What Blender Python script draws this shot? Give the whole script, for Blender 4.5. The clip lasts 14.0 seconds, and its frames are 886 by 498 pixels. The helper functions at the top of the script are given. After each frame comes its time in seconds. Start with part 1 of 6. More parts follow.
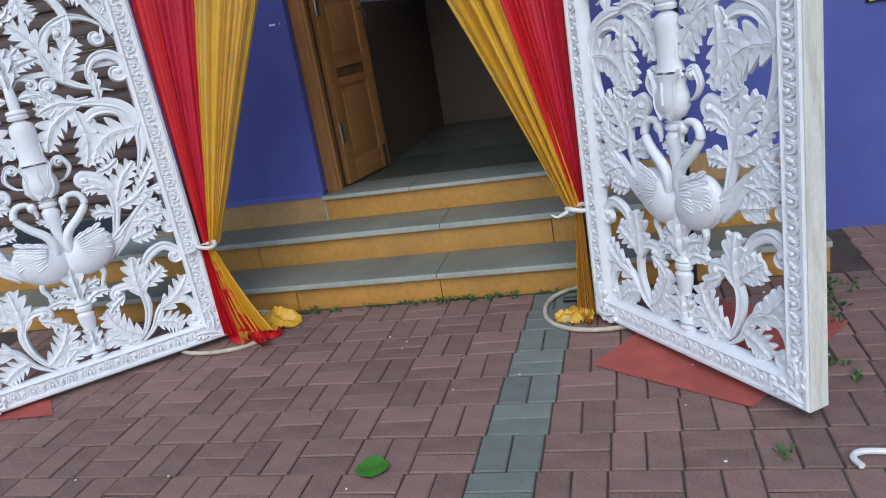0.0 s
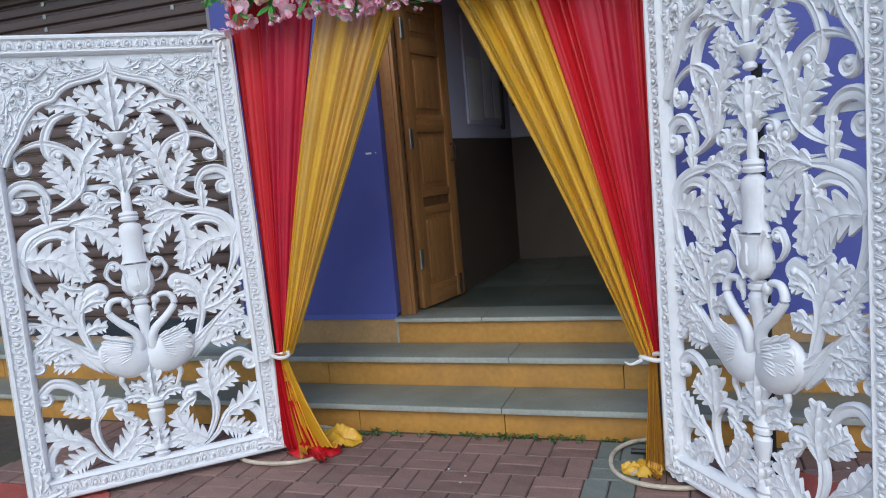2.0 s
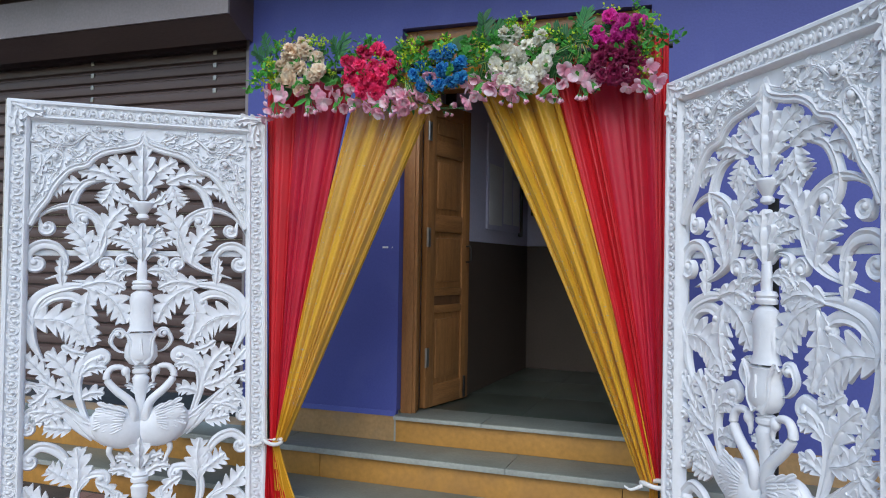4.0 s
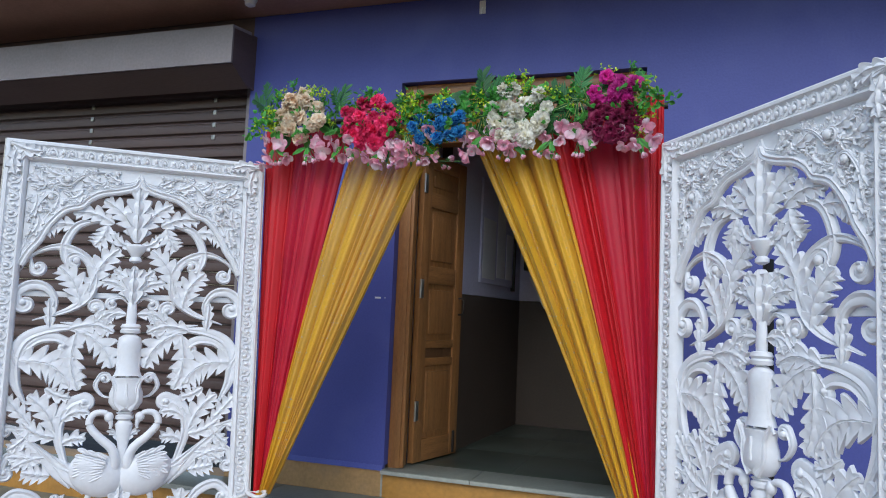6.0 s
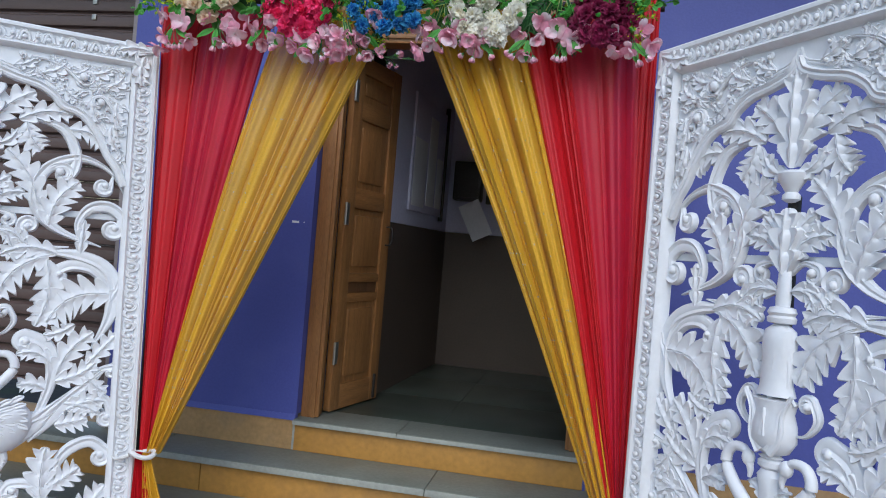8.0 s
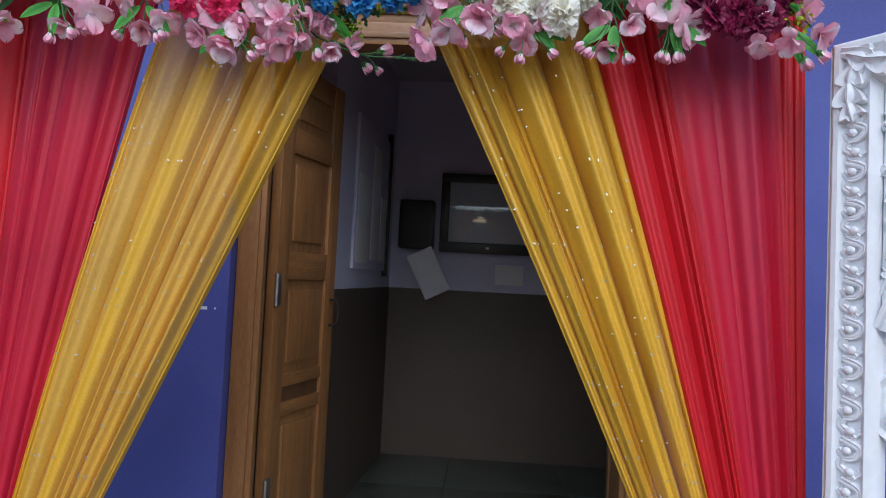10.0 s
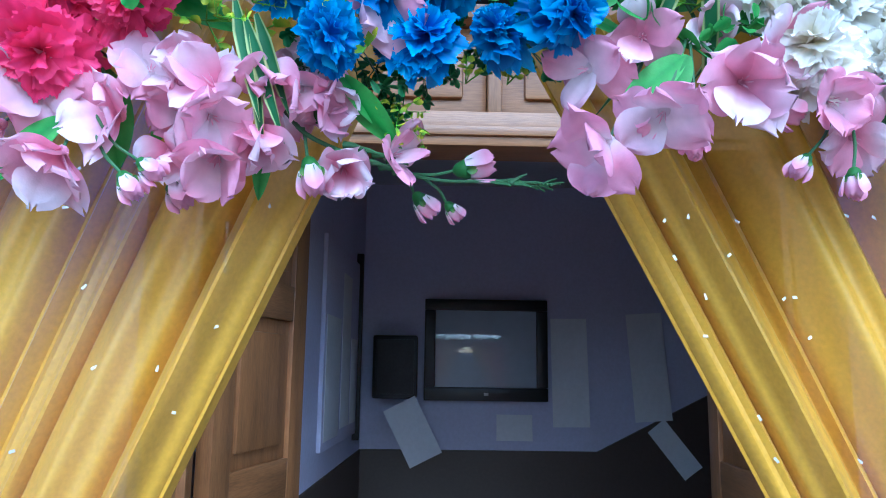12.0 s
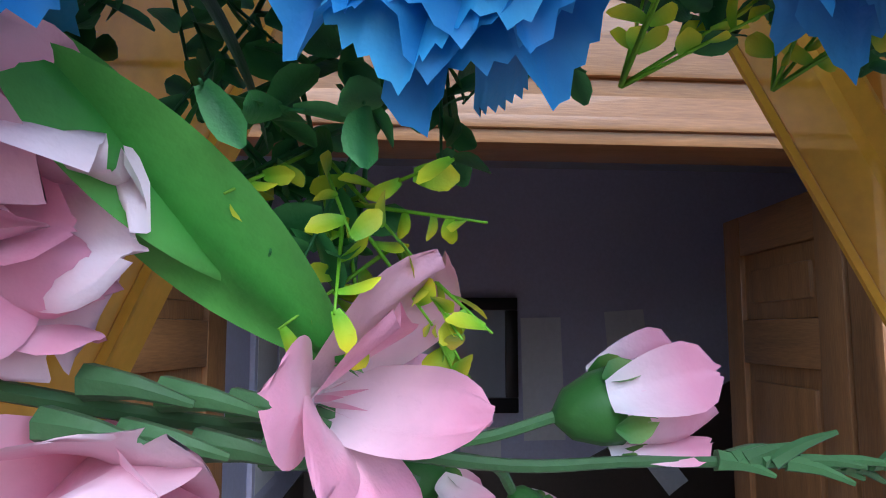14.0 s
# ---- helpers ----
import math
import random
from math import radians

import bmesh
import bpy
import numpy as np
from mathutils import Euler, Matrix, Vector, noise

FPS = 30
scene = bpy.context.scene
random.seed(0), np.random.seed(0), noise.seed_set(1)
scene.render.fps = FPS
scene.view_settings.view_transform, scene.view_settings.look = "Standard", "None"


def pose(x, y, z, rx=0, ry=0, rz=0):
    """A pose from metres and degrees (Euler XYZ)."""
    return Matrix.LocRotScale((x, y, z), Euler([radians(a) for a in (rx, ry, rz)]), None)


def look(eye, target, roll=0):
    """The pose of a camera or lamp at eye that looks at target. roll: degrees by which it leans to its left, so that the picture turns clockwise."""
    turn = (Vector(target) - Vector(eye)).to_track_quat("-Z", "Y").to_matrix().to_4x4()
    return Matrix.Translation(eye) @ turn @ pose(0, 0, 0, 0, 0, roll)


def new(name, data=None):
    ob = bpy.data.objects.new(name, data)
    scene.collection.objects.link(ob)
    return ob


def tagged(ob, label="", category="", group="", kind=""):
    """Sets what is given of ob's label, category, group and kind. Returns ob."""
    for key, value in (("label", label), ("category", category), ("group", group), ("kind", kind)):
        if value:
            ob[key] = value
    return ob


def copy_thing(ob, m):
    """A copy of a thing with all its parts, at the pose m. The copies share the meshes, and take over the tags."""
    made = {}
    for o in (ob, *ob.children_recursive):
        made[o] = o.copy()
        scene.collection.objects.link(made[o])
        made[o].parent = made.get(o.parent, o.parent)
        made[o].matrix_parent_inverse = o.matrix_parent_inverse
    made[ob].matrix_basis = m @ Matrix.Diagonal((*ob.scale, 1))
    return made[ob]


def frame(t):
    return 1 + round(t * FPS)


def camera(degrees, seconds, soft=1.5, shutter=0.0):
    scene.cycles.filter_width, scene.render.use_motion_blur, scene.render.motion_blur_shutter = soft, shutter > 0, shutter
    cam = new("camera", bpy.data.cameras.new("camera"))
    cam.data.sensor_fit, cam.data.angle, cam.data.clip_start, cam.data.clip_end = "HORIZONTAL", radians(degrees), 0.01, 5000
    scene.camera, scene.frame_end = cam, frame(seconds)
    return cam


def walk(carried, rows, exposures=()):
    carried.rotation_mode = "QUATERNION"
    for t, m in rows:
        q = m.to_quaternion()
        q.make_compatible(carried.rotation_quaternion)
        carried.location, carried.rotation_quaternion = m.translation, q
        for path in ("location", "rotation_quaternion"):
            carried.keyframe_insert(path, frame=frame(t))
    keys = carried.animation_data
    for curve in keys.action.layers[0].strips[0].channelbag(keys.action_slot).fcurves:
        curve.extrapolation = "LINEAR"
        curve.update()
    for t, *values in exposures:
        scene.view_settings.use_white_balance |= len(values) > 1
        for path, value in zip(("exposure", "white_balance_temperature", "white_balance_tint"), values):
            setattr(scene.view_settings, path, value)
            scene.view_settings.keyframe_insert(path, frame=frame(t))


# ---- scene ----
cam = camera(62.0, 14.0, soft=1.05)
PATH = [
    (0, (1.62, -3.72, 1.277), (1.123, -1.876, 0.682), -9.8),
    (0.5, (1.628, -3.727, 1.293), (1.072, -1.874, 0.785), -10.0),
    (1, (1.621, -3.732, 1.3), (1.021, -1.873, 0.869), -9.3),
    (1.5, (1.622, -3.742, 1.298), (0.998, -1.873, 0.96), -7.4),
    (2, (1.6, -3.763, 1.306), (0.953, -1.886, 1.067), -4.9),
    (2.5, (1.613, -3.765, 1.301), (0.931, -1.892, 1.142), -3.2),
    (3, (1.598, -3.769, 1.316), (0.913, -1.892, 1.23), -1.1),
    (3.5, (1.602, -3.771, 1.31), (0.922, -1.891, 1.284), 0.2),
    (6, (1.582, -3.771, 1.298), (0.935, -1.887, 1.475), 2.5),
    (6.5, (1.584, -3.76, 1.298), (0.944, -1.872, 1.455), 2.8),
    (7, (1.537, -3.677, 1.288), (0.963, -1.762, 1.361), 3.6),
    (7.2, (1.484, -3.607, 1.281), (0.964, -1.676, 1.33), 3.9),
    (9.3, (0.944, -2.703, 1.43), (0.729, -0.715, 1.425), 4.1),
    (9.5, (0.892, -2.596, 1.459), (0.722, -0.603, 1.466), 3.7),
    (10, (0.8, -2.289, 1.511), (0.687, -0.294, 1.587), 2.9),
    (10.5, (0.731, -2.061, 1.569), (0.651, -0.069, 1.72), 3.7),
    (11, (0.602, -1.808, 1.628), (0.601, 0.181, 1.834), 3.2),
    (11.5, (0.543, -1.617, 1.683), (0.572, 0.365, 1.947), 1.9),
    (12, (0.536, -1.394, 1.803), (0.578, 0.579, 2.124), 0.8),
    (12.5, (0.504, -1.235, 1.887), (0.612, 0.734, 2.22), -0.1),
    (12.7, (0.494, -1.182, 1.926), (0.626, 0.789, 2.242), -0.4),
    (13, (0.48, -1.092, 1.961), (0.641, 0.879, 2.256), -0.7),
    (13.2, (0.478, -1.048, 1.97), (0.659, 0.924, 2.249), -1.1),
    (13.5, (0.492, -1.008, 1.987), (0.69, 0.965, 2.251), 0.2),
    (14, (0.516, -0.955, 1.987), (0.7, 1.024, 2.21), -0.1),
]
walk(cam, [(t, look(eye, target, roll)) for t, eye, target, roll in PATH], [(0, 0.22, 6100, 8), (7.2, 0.22, 6100, 8), (9.5, 0.12, 6000, 10), (10.0, 0.3, 5900, 11), (10.5, 0.66, 5200, 11), (10.9, 0.9, 4300, 12), (11.5, 1.3, 4100, 11), (12.1, 1.2, 4600, 4), (12.8, 0.85, 5050, 2), (13.4, 0.9, 5000, 3), (14.0, 1.1, 5500, 14)])

# ---- body ----
# ---- light ----
world = bpy.data.worlds.new("sky")
scene.world = world
world.use_nodes = True
wn = world.node_tree.nodes
sky = wn.new("ShaderNodeTexSky")
sky.sky_type, sky.sun_disc = "NISHITA", False
sky.sun_elevation, sky.sun_rotation = radians(44), radians(174)
sky.air_density, sky.dust_density = 1.2, 1.0
wn["Background"].inputs["Strength"].default_value = 0.15
world.node_tree.links.new(sky.outputs[0], wn["Background"].inputs["Color"])
sun = new("sun", bpy.data.lights.new("sun", "SUN"))
sun.data.energy, sun.data.angle, sun.data.color = 1.2, radians(40), (1.0, 0.98, 0.96)
sun.matrix_world = look((0.8, -4.8, 5.2), (0.3, 0, 0.6))


# ---- materials ----
def material(name, colour, rough=0.6, vary=0.25, scale=6.0, fine=60.0, bump=0.15, metal=0.0, dirt=None, dirt_amount=0.0,
             stretch=(1, 1, 1), sheen=0.0, translucent=0.0, per_object=0.0, clear=0.0, dirt_scale=3.0):
    m = bpy.data.materials.new(name)
    m.use_nodes = True
    nt = m.node_tree
    n, l = nt.nodes, nt.links
    b = n["Principled BSDF"]
    b.inputs["Roughness"].default_value, b.inputs["Metallic"].default_value = rough, metal
    b.inputs["Sheen Weight"].default_value = sheen
    b.inputs["Coat Weight"].default_value = clear
    co, mp = n.new("ShaderNodeTexCoord"), n.new("ShaderNodeMapping")
    mp.inputs["Scale"].default_value = stretch
    l.new(co.outputs["Object"], mp.inputs["Vector"])

    def noise_node(s, detail):
        t = n.new("ShaderNodeTexNoise")
        t.inputs["Scale"].default_value, t.inputs["Detail"].default_value = s, detail
        l.new(mp.outputs[0], t.inputs["Vector"])
        return t

    big, small = noise_node(scale, 4), noise_node(fine, 6)
    add = n.new("ShaderNodeMath")
    add.operation = "ADD"
    l.new(big.outputs["Fac"], add.inputs[0])
    l.new(small.outputs["Fac"], add.inputs[1])
    level = add.outputs[0]
    if per_object:
        info, mul, plus = n.new("ShaderNodeObjectInfo"), n.new("ShaderNodeMath"), n.new("ShaderNodeMath")
        mul.operation, plus.operation = "MULTIPLY_ADD", "ADD"
        mul.inputs[1].default_value, mul.inputs[2].default_value = per_object, -per_object / 2
        l.new(info.outputs["Random"], mul.inputs[0])
        l.new(level, plus.inputs[0])
        l.new(mul.outputs[0], plus.inputs[1])
        level = plus.outputs[0]
    ramp = n.new("ShaderNodeMapRange")
    ramp.inputs["From Min"].default_value, ramp.inputs["From Max"].default_value = 0.6, 1.4
    ramp.inputs["To Min"].default_value, ramp.inputs["To Max"].default_value = 1 - vary, 1 + vary
    l.new(level, ramp.inputs["Value"])
    mix = n.new("ShaderNodeVectorMath")
    mix.operation = "SCALE"
    mix.inputs[0].default_value = colour
    l.new(ramp.outputs[0], mix.inputs["Scale"])
    out = mix.outputs[0]
    if dirt:
        d = noise_node(dirt_scale, 8)
        edge = n.new("ShaderNodeMapRange")
        edge.inputs["From Min"].default_value, edge.inputs["From Max"].default_value = 0.52, 0.72
        edge.inputs["To Max"].default_value = dirt_amount
        l.new(d.outputs["Fac"], edge.inputs["Value"])
        blend = n.new("ShaderNodeMix")
        blend.data_type = "RGBA"
        l.new(edge.outputs[0], blend.inputs["Factor"])
        l.new(out, blend.inputs["A"])
        blend.inputs["B"].default_value = (*dirt, 1)
        out = blend.outputs["Result"]
    l.new(out, b.inputs["Base Color"])
    if bump:
        bn = n.new("ShaderNodeBump")
        bn.inputs["Strength"].default_value, bn.inputs["Distance"].default_value = bump, 0.004
        l.new(small.outputs["Fac"], bn.inputs["Height"])
        l.new(bn.outputs[0], b.inputs["Normal"])
    if translucent:
        tr, ms = n.new("ShaderNodeBsdfTranslucent"), n.new("ShaderNodeMixShader")
        ms.inputs[0].default_value = translucent
        l.new(out, tr.inputs["Color"])
        l.new(b.outputs[0], ms.inputs[1])
        l.new(tr.outputs[0], ms.inputs[2])
        l.new(ms.outputs[0], n["Material Output"].inputs["Surface"])
    return m


BLUE = material("blue_wall_paint", (0.073, 0.089, 0.335), 0.55, 0.13, 1.5, 90, 0.2, dirt=(0.10, 0.12, 0.36), dirt_amount=0.5)
OCHRE = material("ochre_riser_paint", (0.47, 0.235, 0.05), 0.5, 0.22, 4, 40, 0.15, dirt=(0.30, 0.16, 0.06), dirt_amount=0.6)
OCHRE_SIDE = material("worn_ochre_plinth_paint", (0.40, 0.24, 0.10), 0.6, 0.25, 5, 50, 0.2, dirt=(0.25, 0.2, 0.15), dirt_amount=0.6)
SLATE = material("grey_green_stone", (0.20, 0.215, 0.18), 0.45, 0.22, 5, 70, 0.12, dirt=(0.13, 0.14, 0.11), dirt_amount=0.6)
SLATE_EDGE = material("pale_cut_stone_edge", (0.34, 0.35, 0.31), 0.6, 0.2, 8, 60, 0.2)
PAVER = material("red_concrete_paver", (0.235, 0.140, 0.116), 0.85, 0.34, 9, 110, 0.5, dirt=(0.15, 0.11, 0.09), dirt_amount=0.6, per_object=0.42)
PAVER_GREY = material("grey_green_paver", (0.18, 0.20, 0.175), 0.85, 0.25, 9, 110, 0.5, dirt=(0.11, 0.12, 0.1), dirt_amount=0.5, per_object=0.4)
JOINT = material("dark_joint_sand", (0.07, 0.055, 0.045), 0.95, 0.4, 12, 90, 0.4, dirt=(0.06, 0.075, 0.03), dirt_amount=0.6)
WHITE = material("white_gloss_paint", (0.80, 0.81, 0.83), 0.42, 0.05, 7, 60, 0.12, dirt=(0.62, 0.62, 0.62), dirt_amount=0.35, dirt_scale=14)
RAWWOOD = material("chipped_whitewash_edge", (0.72, 0.70, 0.62), 0.7, 0.18, 9, 60, 0.5, stretch=(4, 4, 0.6), dirt=(0.35, 0.3, 0.22), dirt_amount=0.6, dirt_scale=7)
RED = material("red_satin_cloth", (0.58, 0.004, 0.012), 0.5, 0.15, 5, 200, 0.05, sheen=0.04, translucent=0.12)
CRIMSON = material("crimson_sheer_cloth", (0.58, 0.006, 0.030), 0.5, 0.15, 5, 200, 0.05, sheen=0.05, translucent=0.2)
GOLD = material("yellow_satin_cloth", (0.76, 0.425, 0.026), 0.36, 0.15, 5, 200, 0.05, sheen=0.06, translucent=0.15)
WOOD = material("varnished_teak", (0.30, 0.137, 0.045), 0.45, 0.4, 4, 40, 0.12, stretch=(9, 9, 0.8), clear=0.25)
WOODX = material("varnished_teak_rail", (0.30, 0.137, 0.045), 0.45, 0.4, 4, 40, 0.12, stretch=(0.8, 9, 9), clear=0.25)
WOOD_DARK = material("darker_teak", (0.13, 0.062, 0.026), 0.5, 0.4, 4, 40, 0.15, stretch=(9, 9, 0.8))
STEEL = material("dull_steel", (0.42, 0.41, 0.38), 0.4, 0.2, 20, 90, 0.1, metal=0.9)
IRON = material("dark_iron", (0.03, 0.028, 0.027), 0.5, 0.3, 20, 90, 0.15, metal=0.3)
SHUTTER = material("brown_shutter_paint", (0.105, 0.07, 0.062), 0.42, 0.25, 3, 60, 0.1, stretch=(0.5, 1, 6))
HOOD = material("taupe_sheet_metal", (0.27, 0.235, 0.235), 0.5, 0.18, 2, 60, 0.08, dirt=(0.2, 0.17, 0.165), dirt_amount=0.4)
SOFFIT = material("brown_soffit_paint", (0.42, 0.235, 0.165), 0.7, 0.15, 3, 50, 0.2)
LILAC = material("lilac_room_paint", (0.60, 0.60, 0.76), 0.6, 0.1, 2, 70, 0.1)
DADO = material("brown_dado_paint", (0.082, 0.060, 0.047), 0.45, 0.15, 3, 70, 0.1)
ROOM_STONE = material("polished_green_stone_floor", (0.055, 0.068, 0.055), 0.28, 0.35, 5, 60, 0.05, dirt=(0.03, 0.036, 0.03), dirt_amount=0.7)
PLASTER = material("white_ceiling_paint", (0.5, 0.49, 0.53), 0.8, 0.1, 3, 60, 0.1)
MAT_RED = material("brick_red_carpet", (0.74, 0.21, 0.17), 0.95, 0.2, 8, 260, 0.6, dirt=(0.36, 0.1, 0.09), dirt_amount=0.5)
CANE = material("pale_cane", (0.56, 0.49, 0.38), 0.6, 0.3, 15, 80, 0.3, dirt=(0.3, 0.24, 0.17), dirt_amount=0.7, dirt_scale=20)
PAPER = material("white_paper", (0.80, 0.81, 0.83), 0.7, 0.06, 8, 60, 0.05)
BLACK = material("black_plastic", (0.012, 0.012, 0.013), 0.35, 0.2, 10, 60, 0.05)
# pale base colour stands in for the bright outdoors reflected in the dark glass
GLASSY = material("glass_painted_reflection", (0.48, 0.54, 0.60), 0.05, 0.05, 3, 30, 0.0, clear=1.0)
SIGN_YELLOW = material("sign_yellow", (0.7, 0.6, 0.03), 0.5, 0.1)
WHITE_PLASTIC = material("white_plastic", (0.75, 0.74, 0.72), 0.4, 0.1)


# ---- mesh helpers ----
def link(name, bm, mat, parent=None, label="", smooth=True):
    me = bpy.data.meshes.new(name)
    bmesh.ops.recalc_face_normals(bm, faces=bm.faces)
    bm.to_mesh(me)
    bm.free()
    if smooth:
        me.polygons.foreach_set("use_smooth", [True] * len(me.polygons))
        me.set_sharp_from_angle(angle=radians(38))
    for one in (mat if isinstance(mat, (list, tuple)) else (mat,)):
        me.materials.append(one)
    ob = new(name, me)
    if parent:
        ob.parent = parent
    if label:
        ob["label"] = label
    return ob


def part(name, bm, mat, parent, label=""):
    return link(name, bm, mat, parent, label)


def thing(name, label, category, kind="", group="", at=None):
    ob = new(name)
    if at is not None:
        ob.matrix_world = at
    return tagged(ob, label, category, group, kind)


def box(x0, x1, y0, y1, z0, z1, bevel=0.004, bm=None):
    own = bmesh.new()
    bmesh.ops.create_cube(own, size=1)
    for v in own.verts:
        v.co = ((x0 + x1) / 2 + v.co.x * (x1 - x0), (y0 + y1) / 2 + v.co.y * (y1 - y0), (z0 + z1) / 2 + v.co.z * (z1 - z0))
    if bevel:
        bmesh.ops.bevel(own, geom=own.edges[:], offset=bevel, segments=2, affect="EDGES", profile=0.6)
    if bm is None:
        return own
    return merge(bm, own)


def merge(bm, other, m=None):
    if m is not None:
        other.transform(m)
    me = bpy.data.meshes.new("t")
    other.to_mesh(me)
    bm.from_mesh(me)
    bpy.data.meshes.remove(me)
    other.free()
    return bm


def prism(outline, y0, y1, axis="y"):
    """A closed outline of (x, z) points, drawn out along y (or (y, z) along x)."""
    bm = bmesh.new()
    put = (lambda p, d: (p[0], d, p[1])) if axis == "y" else (lambda p, d: (d, p[0], p[1]))
    a = [bm.verts.new(put(p, y0)) for p in outline]
    b = [bm.verts.new(put(p, y1)) for p in outline]
    bm.faces.new(a)
    bm.faces.new(b[::-1])
    for i in range(len(a)):
        j = (i + 1) % len(a)
        bm.faces.new((a[i], b[i], b[j], a[j]))
    return bm


def smooth_path(points, per=6):
    pts = [Vector(p) for p in points]
    full = [2 * pts[0] - pts[1], *pts, 2 * pts[-1] - pts[-2]]
    out = []
    for i in range(1, len(full) - 2):
        p0, p1, p2, p3 = full[i - 1 : i + 3]
        for k in range(per):
            t = k / per
            out.append(0.5 * (2 * p1 + (p2 - p0) * t + (2 * p0 - 5 * p1 + 4 * p2 - p3) * t * t + (3 * p1 - p0 - 3 * p2 + p3) * t**3))
    out.append(pts[-1])
    return out


def tube(points, radius, sides=8, per=6, taper=None, bm=None):
    """A round tube along a smooth path; radius at the start, taper at its end."""
    bm = bm or bmesh.new()
    path = smooth_path(points, per) if per else [Vector(p) for p in points]
    rings, ref = [], Vector((0.31, 0.17, 0.93))
    for i, p in enumerate(path):
        d = (path[min(i + 1, len(path) - 1)] - path[max(i - 1, 0)]).normalized()
        a = d.cross(ref)
        a = a.normalized() if a.length > 1e-4 else Vector((1, 0, 0))
        b = d.cross(a)
        r = radius if taper is None else radius + (taper - radius) * i / (len(path) - 1)
        rings.append([bm.verts.new(p + r * (math.cos(q) * a + math.sin(q) * b)) for q in [math.tau * k / sides for k in range(sides)]])
    for r0, r1 in zip(rings, rings[1:]):
        for k in range(sides):
            bm.faces.new((r0[k], r0[(k + 1) % sides], r1[(k + 1) % sides], r1[k]))
    bm.faces.new(rings[0][::-1])
    bm.faces.new(rings[-1])
    return bm


def lathe(profile, sides=16, squash=1.0, bm=None, centre=(0, 0, 0)):
    """Turned about z; profile of (radius, z)."""
    bm = bm or bmesh.new()
    c = Vector(centre)
    rings = [[bm.verts.new(c + Vector((r * math.cos(q), squash * r * math.sin(q), z))) for q in [math.tau * k / sides for k in range(sides)]]
             for r, z in profile]
    for r0, r1 in zip(rings, rings[1:]):
        for k in range(sides):
            bm.faces.new((r0[k], r0[(k + 1) % sides], r1[(k + 1) % sides], r1[k]))
    bm.faces.new(rings[0][::-1])
    bm.faces.new(rings[-1])
    return bm


# ---- ground ----
bm = bmesh.new()
bmesh.ops.create_grid(bm, x_segments=2, y_segments=2, size=400)
for v in bm.verts:
    v.co.z = -0.007
ground = tagged(link("ground", bm, JOINT), "dark sandy ground under the block paving", "ground", kind="structure")

# ---- steps ----
LEFT, RIGHT = -4.0, 2.42
RISE = ((-0.54, 0.0, 0.125), (-0.26, 0.145, 0.285), (-0.005, 0.305, 0.43))


def riser_panels(owner, y, z0, z1, cuts, mat, depth):
    for a, b in zip(cuts, cuts[1:]):
        part("riser_panel", box(a + 0.002, b - 0.002, y, y + depth, z0, z1, 0.002), mat, owner)


def tread_slabs(owner, y0, y1, z0, z1, cuts):
    for a, b in zip(cuts, cuts[1:]):
        part("tread_slab", box(a + 0.0015, b - 0.0015, y0, y1, z0, z1, 0.003), SLATE, owner)
        part("slab_edge", box(a + 0.0015, b - 0.0015, y0 - 0.004, y0 - 0.0005, z0 + 0.002, z1 - 0.003, 0.001), SLATE_EDGE, owner)


steps = thing("entrance_steps", "three stone steps with ochre painted risers", "steps", kind="structure")
part("core", box(LEFT, RIGHT - 0.004, -0.5, -0.005, -0.05, 0.115, 0), OCHRE_SIDE, steps)
part("core", box(LEFT, RIGHT - 0.004, -0.225, -0.005, 0.11, 0.27, 0), OCHRE_SIDE, steps)
riser_panels(steps, -0.535, -0.02, 0.112, [LEFT, -2.6, -1.3, -0.45, -0.03, 0.72, 1.5, RIGHT], OCHRE, 0.04)
tread_slabs(steps, -0.565, -0.24, 0.112, 0.142, [LEFT, -2.2, -0.75, 0.717, 1.9, RIGHT])
riser_panels(steps, -0.255, 0.142, 0.272, [LEFT, -2.7, -1.4, -0.33, 1.25, RIGHT], OCHRE, 0.035)
tread_slabs(steps, -0.283, 0.0, 0.272, 0.304, [LEFT, -2.4, -0.6, 0.697, 1.7, RIGHT])

# ---- facade ----
TOP = 3.07
wall = thing("wall_front", "blue painted plaster house wall with scuffs and an ochre plinth", "wall", kind="structure")


def wall_piece(name, x0, x1, z0, z1, mat=BLUE, y0=0.0, y1=0.22):
    return part(name, box(x0, x1, y0, y1, z0, z1, 0), mat, wall)


wall_piece("wall_pier", -1.0, 0.0, 0.4705, TOP)
wall_piece("wall_pier", 1.34, 5.0, -0.02, TOP)
wall_piece("wall_header", 0.0, 1.34, 2.595, TOP)
wall_piece("plinth", -1.0, -0.012, 0.305, 0.443, OCHRE_SIDE, -0.003, 0.2)
wall_piece("plinth", 1.352, RIGHT, 0.305, 0.443, OCHRE_SIDE, -0.003, -0.0005)
wall_piece("wall_foot", -4.0, 1.34, -0.02, 0.30, OCHRE_SIDE, 0.002, 0.2)
part("plinth_chamfer", prism([(-0.012, 0.444), (0.0, 0.470), (0.03, 0.470), (0.03, 0.444)], -1.0, -0.004, axis="x"), BLUE, wall)
wall_piece("plinth_mortar", -0.012, 0.0, 0.305, 0.443, SLATE_EDGE, -0.002, 0.1)
part("riser_panel", box(0.0, 1.34, -0.006, 0.1, 0.305, 0.428, 0.002), OCHRE, steps)
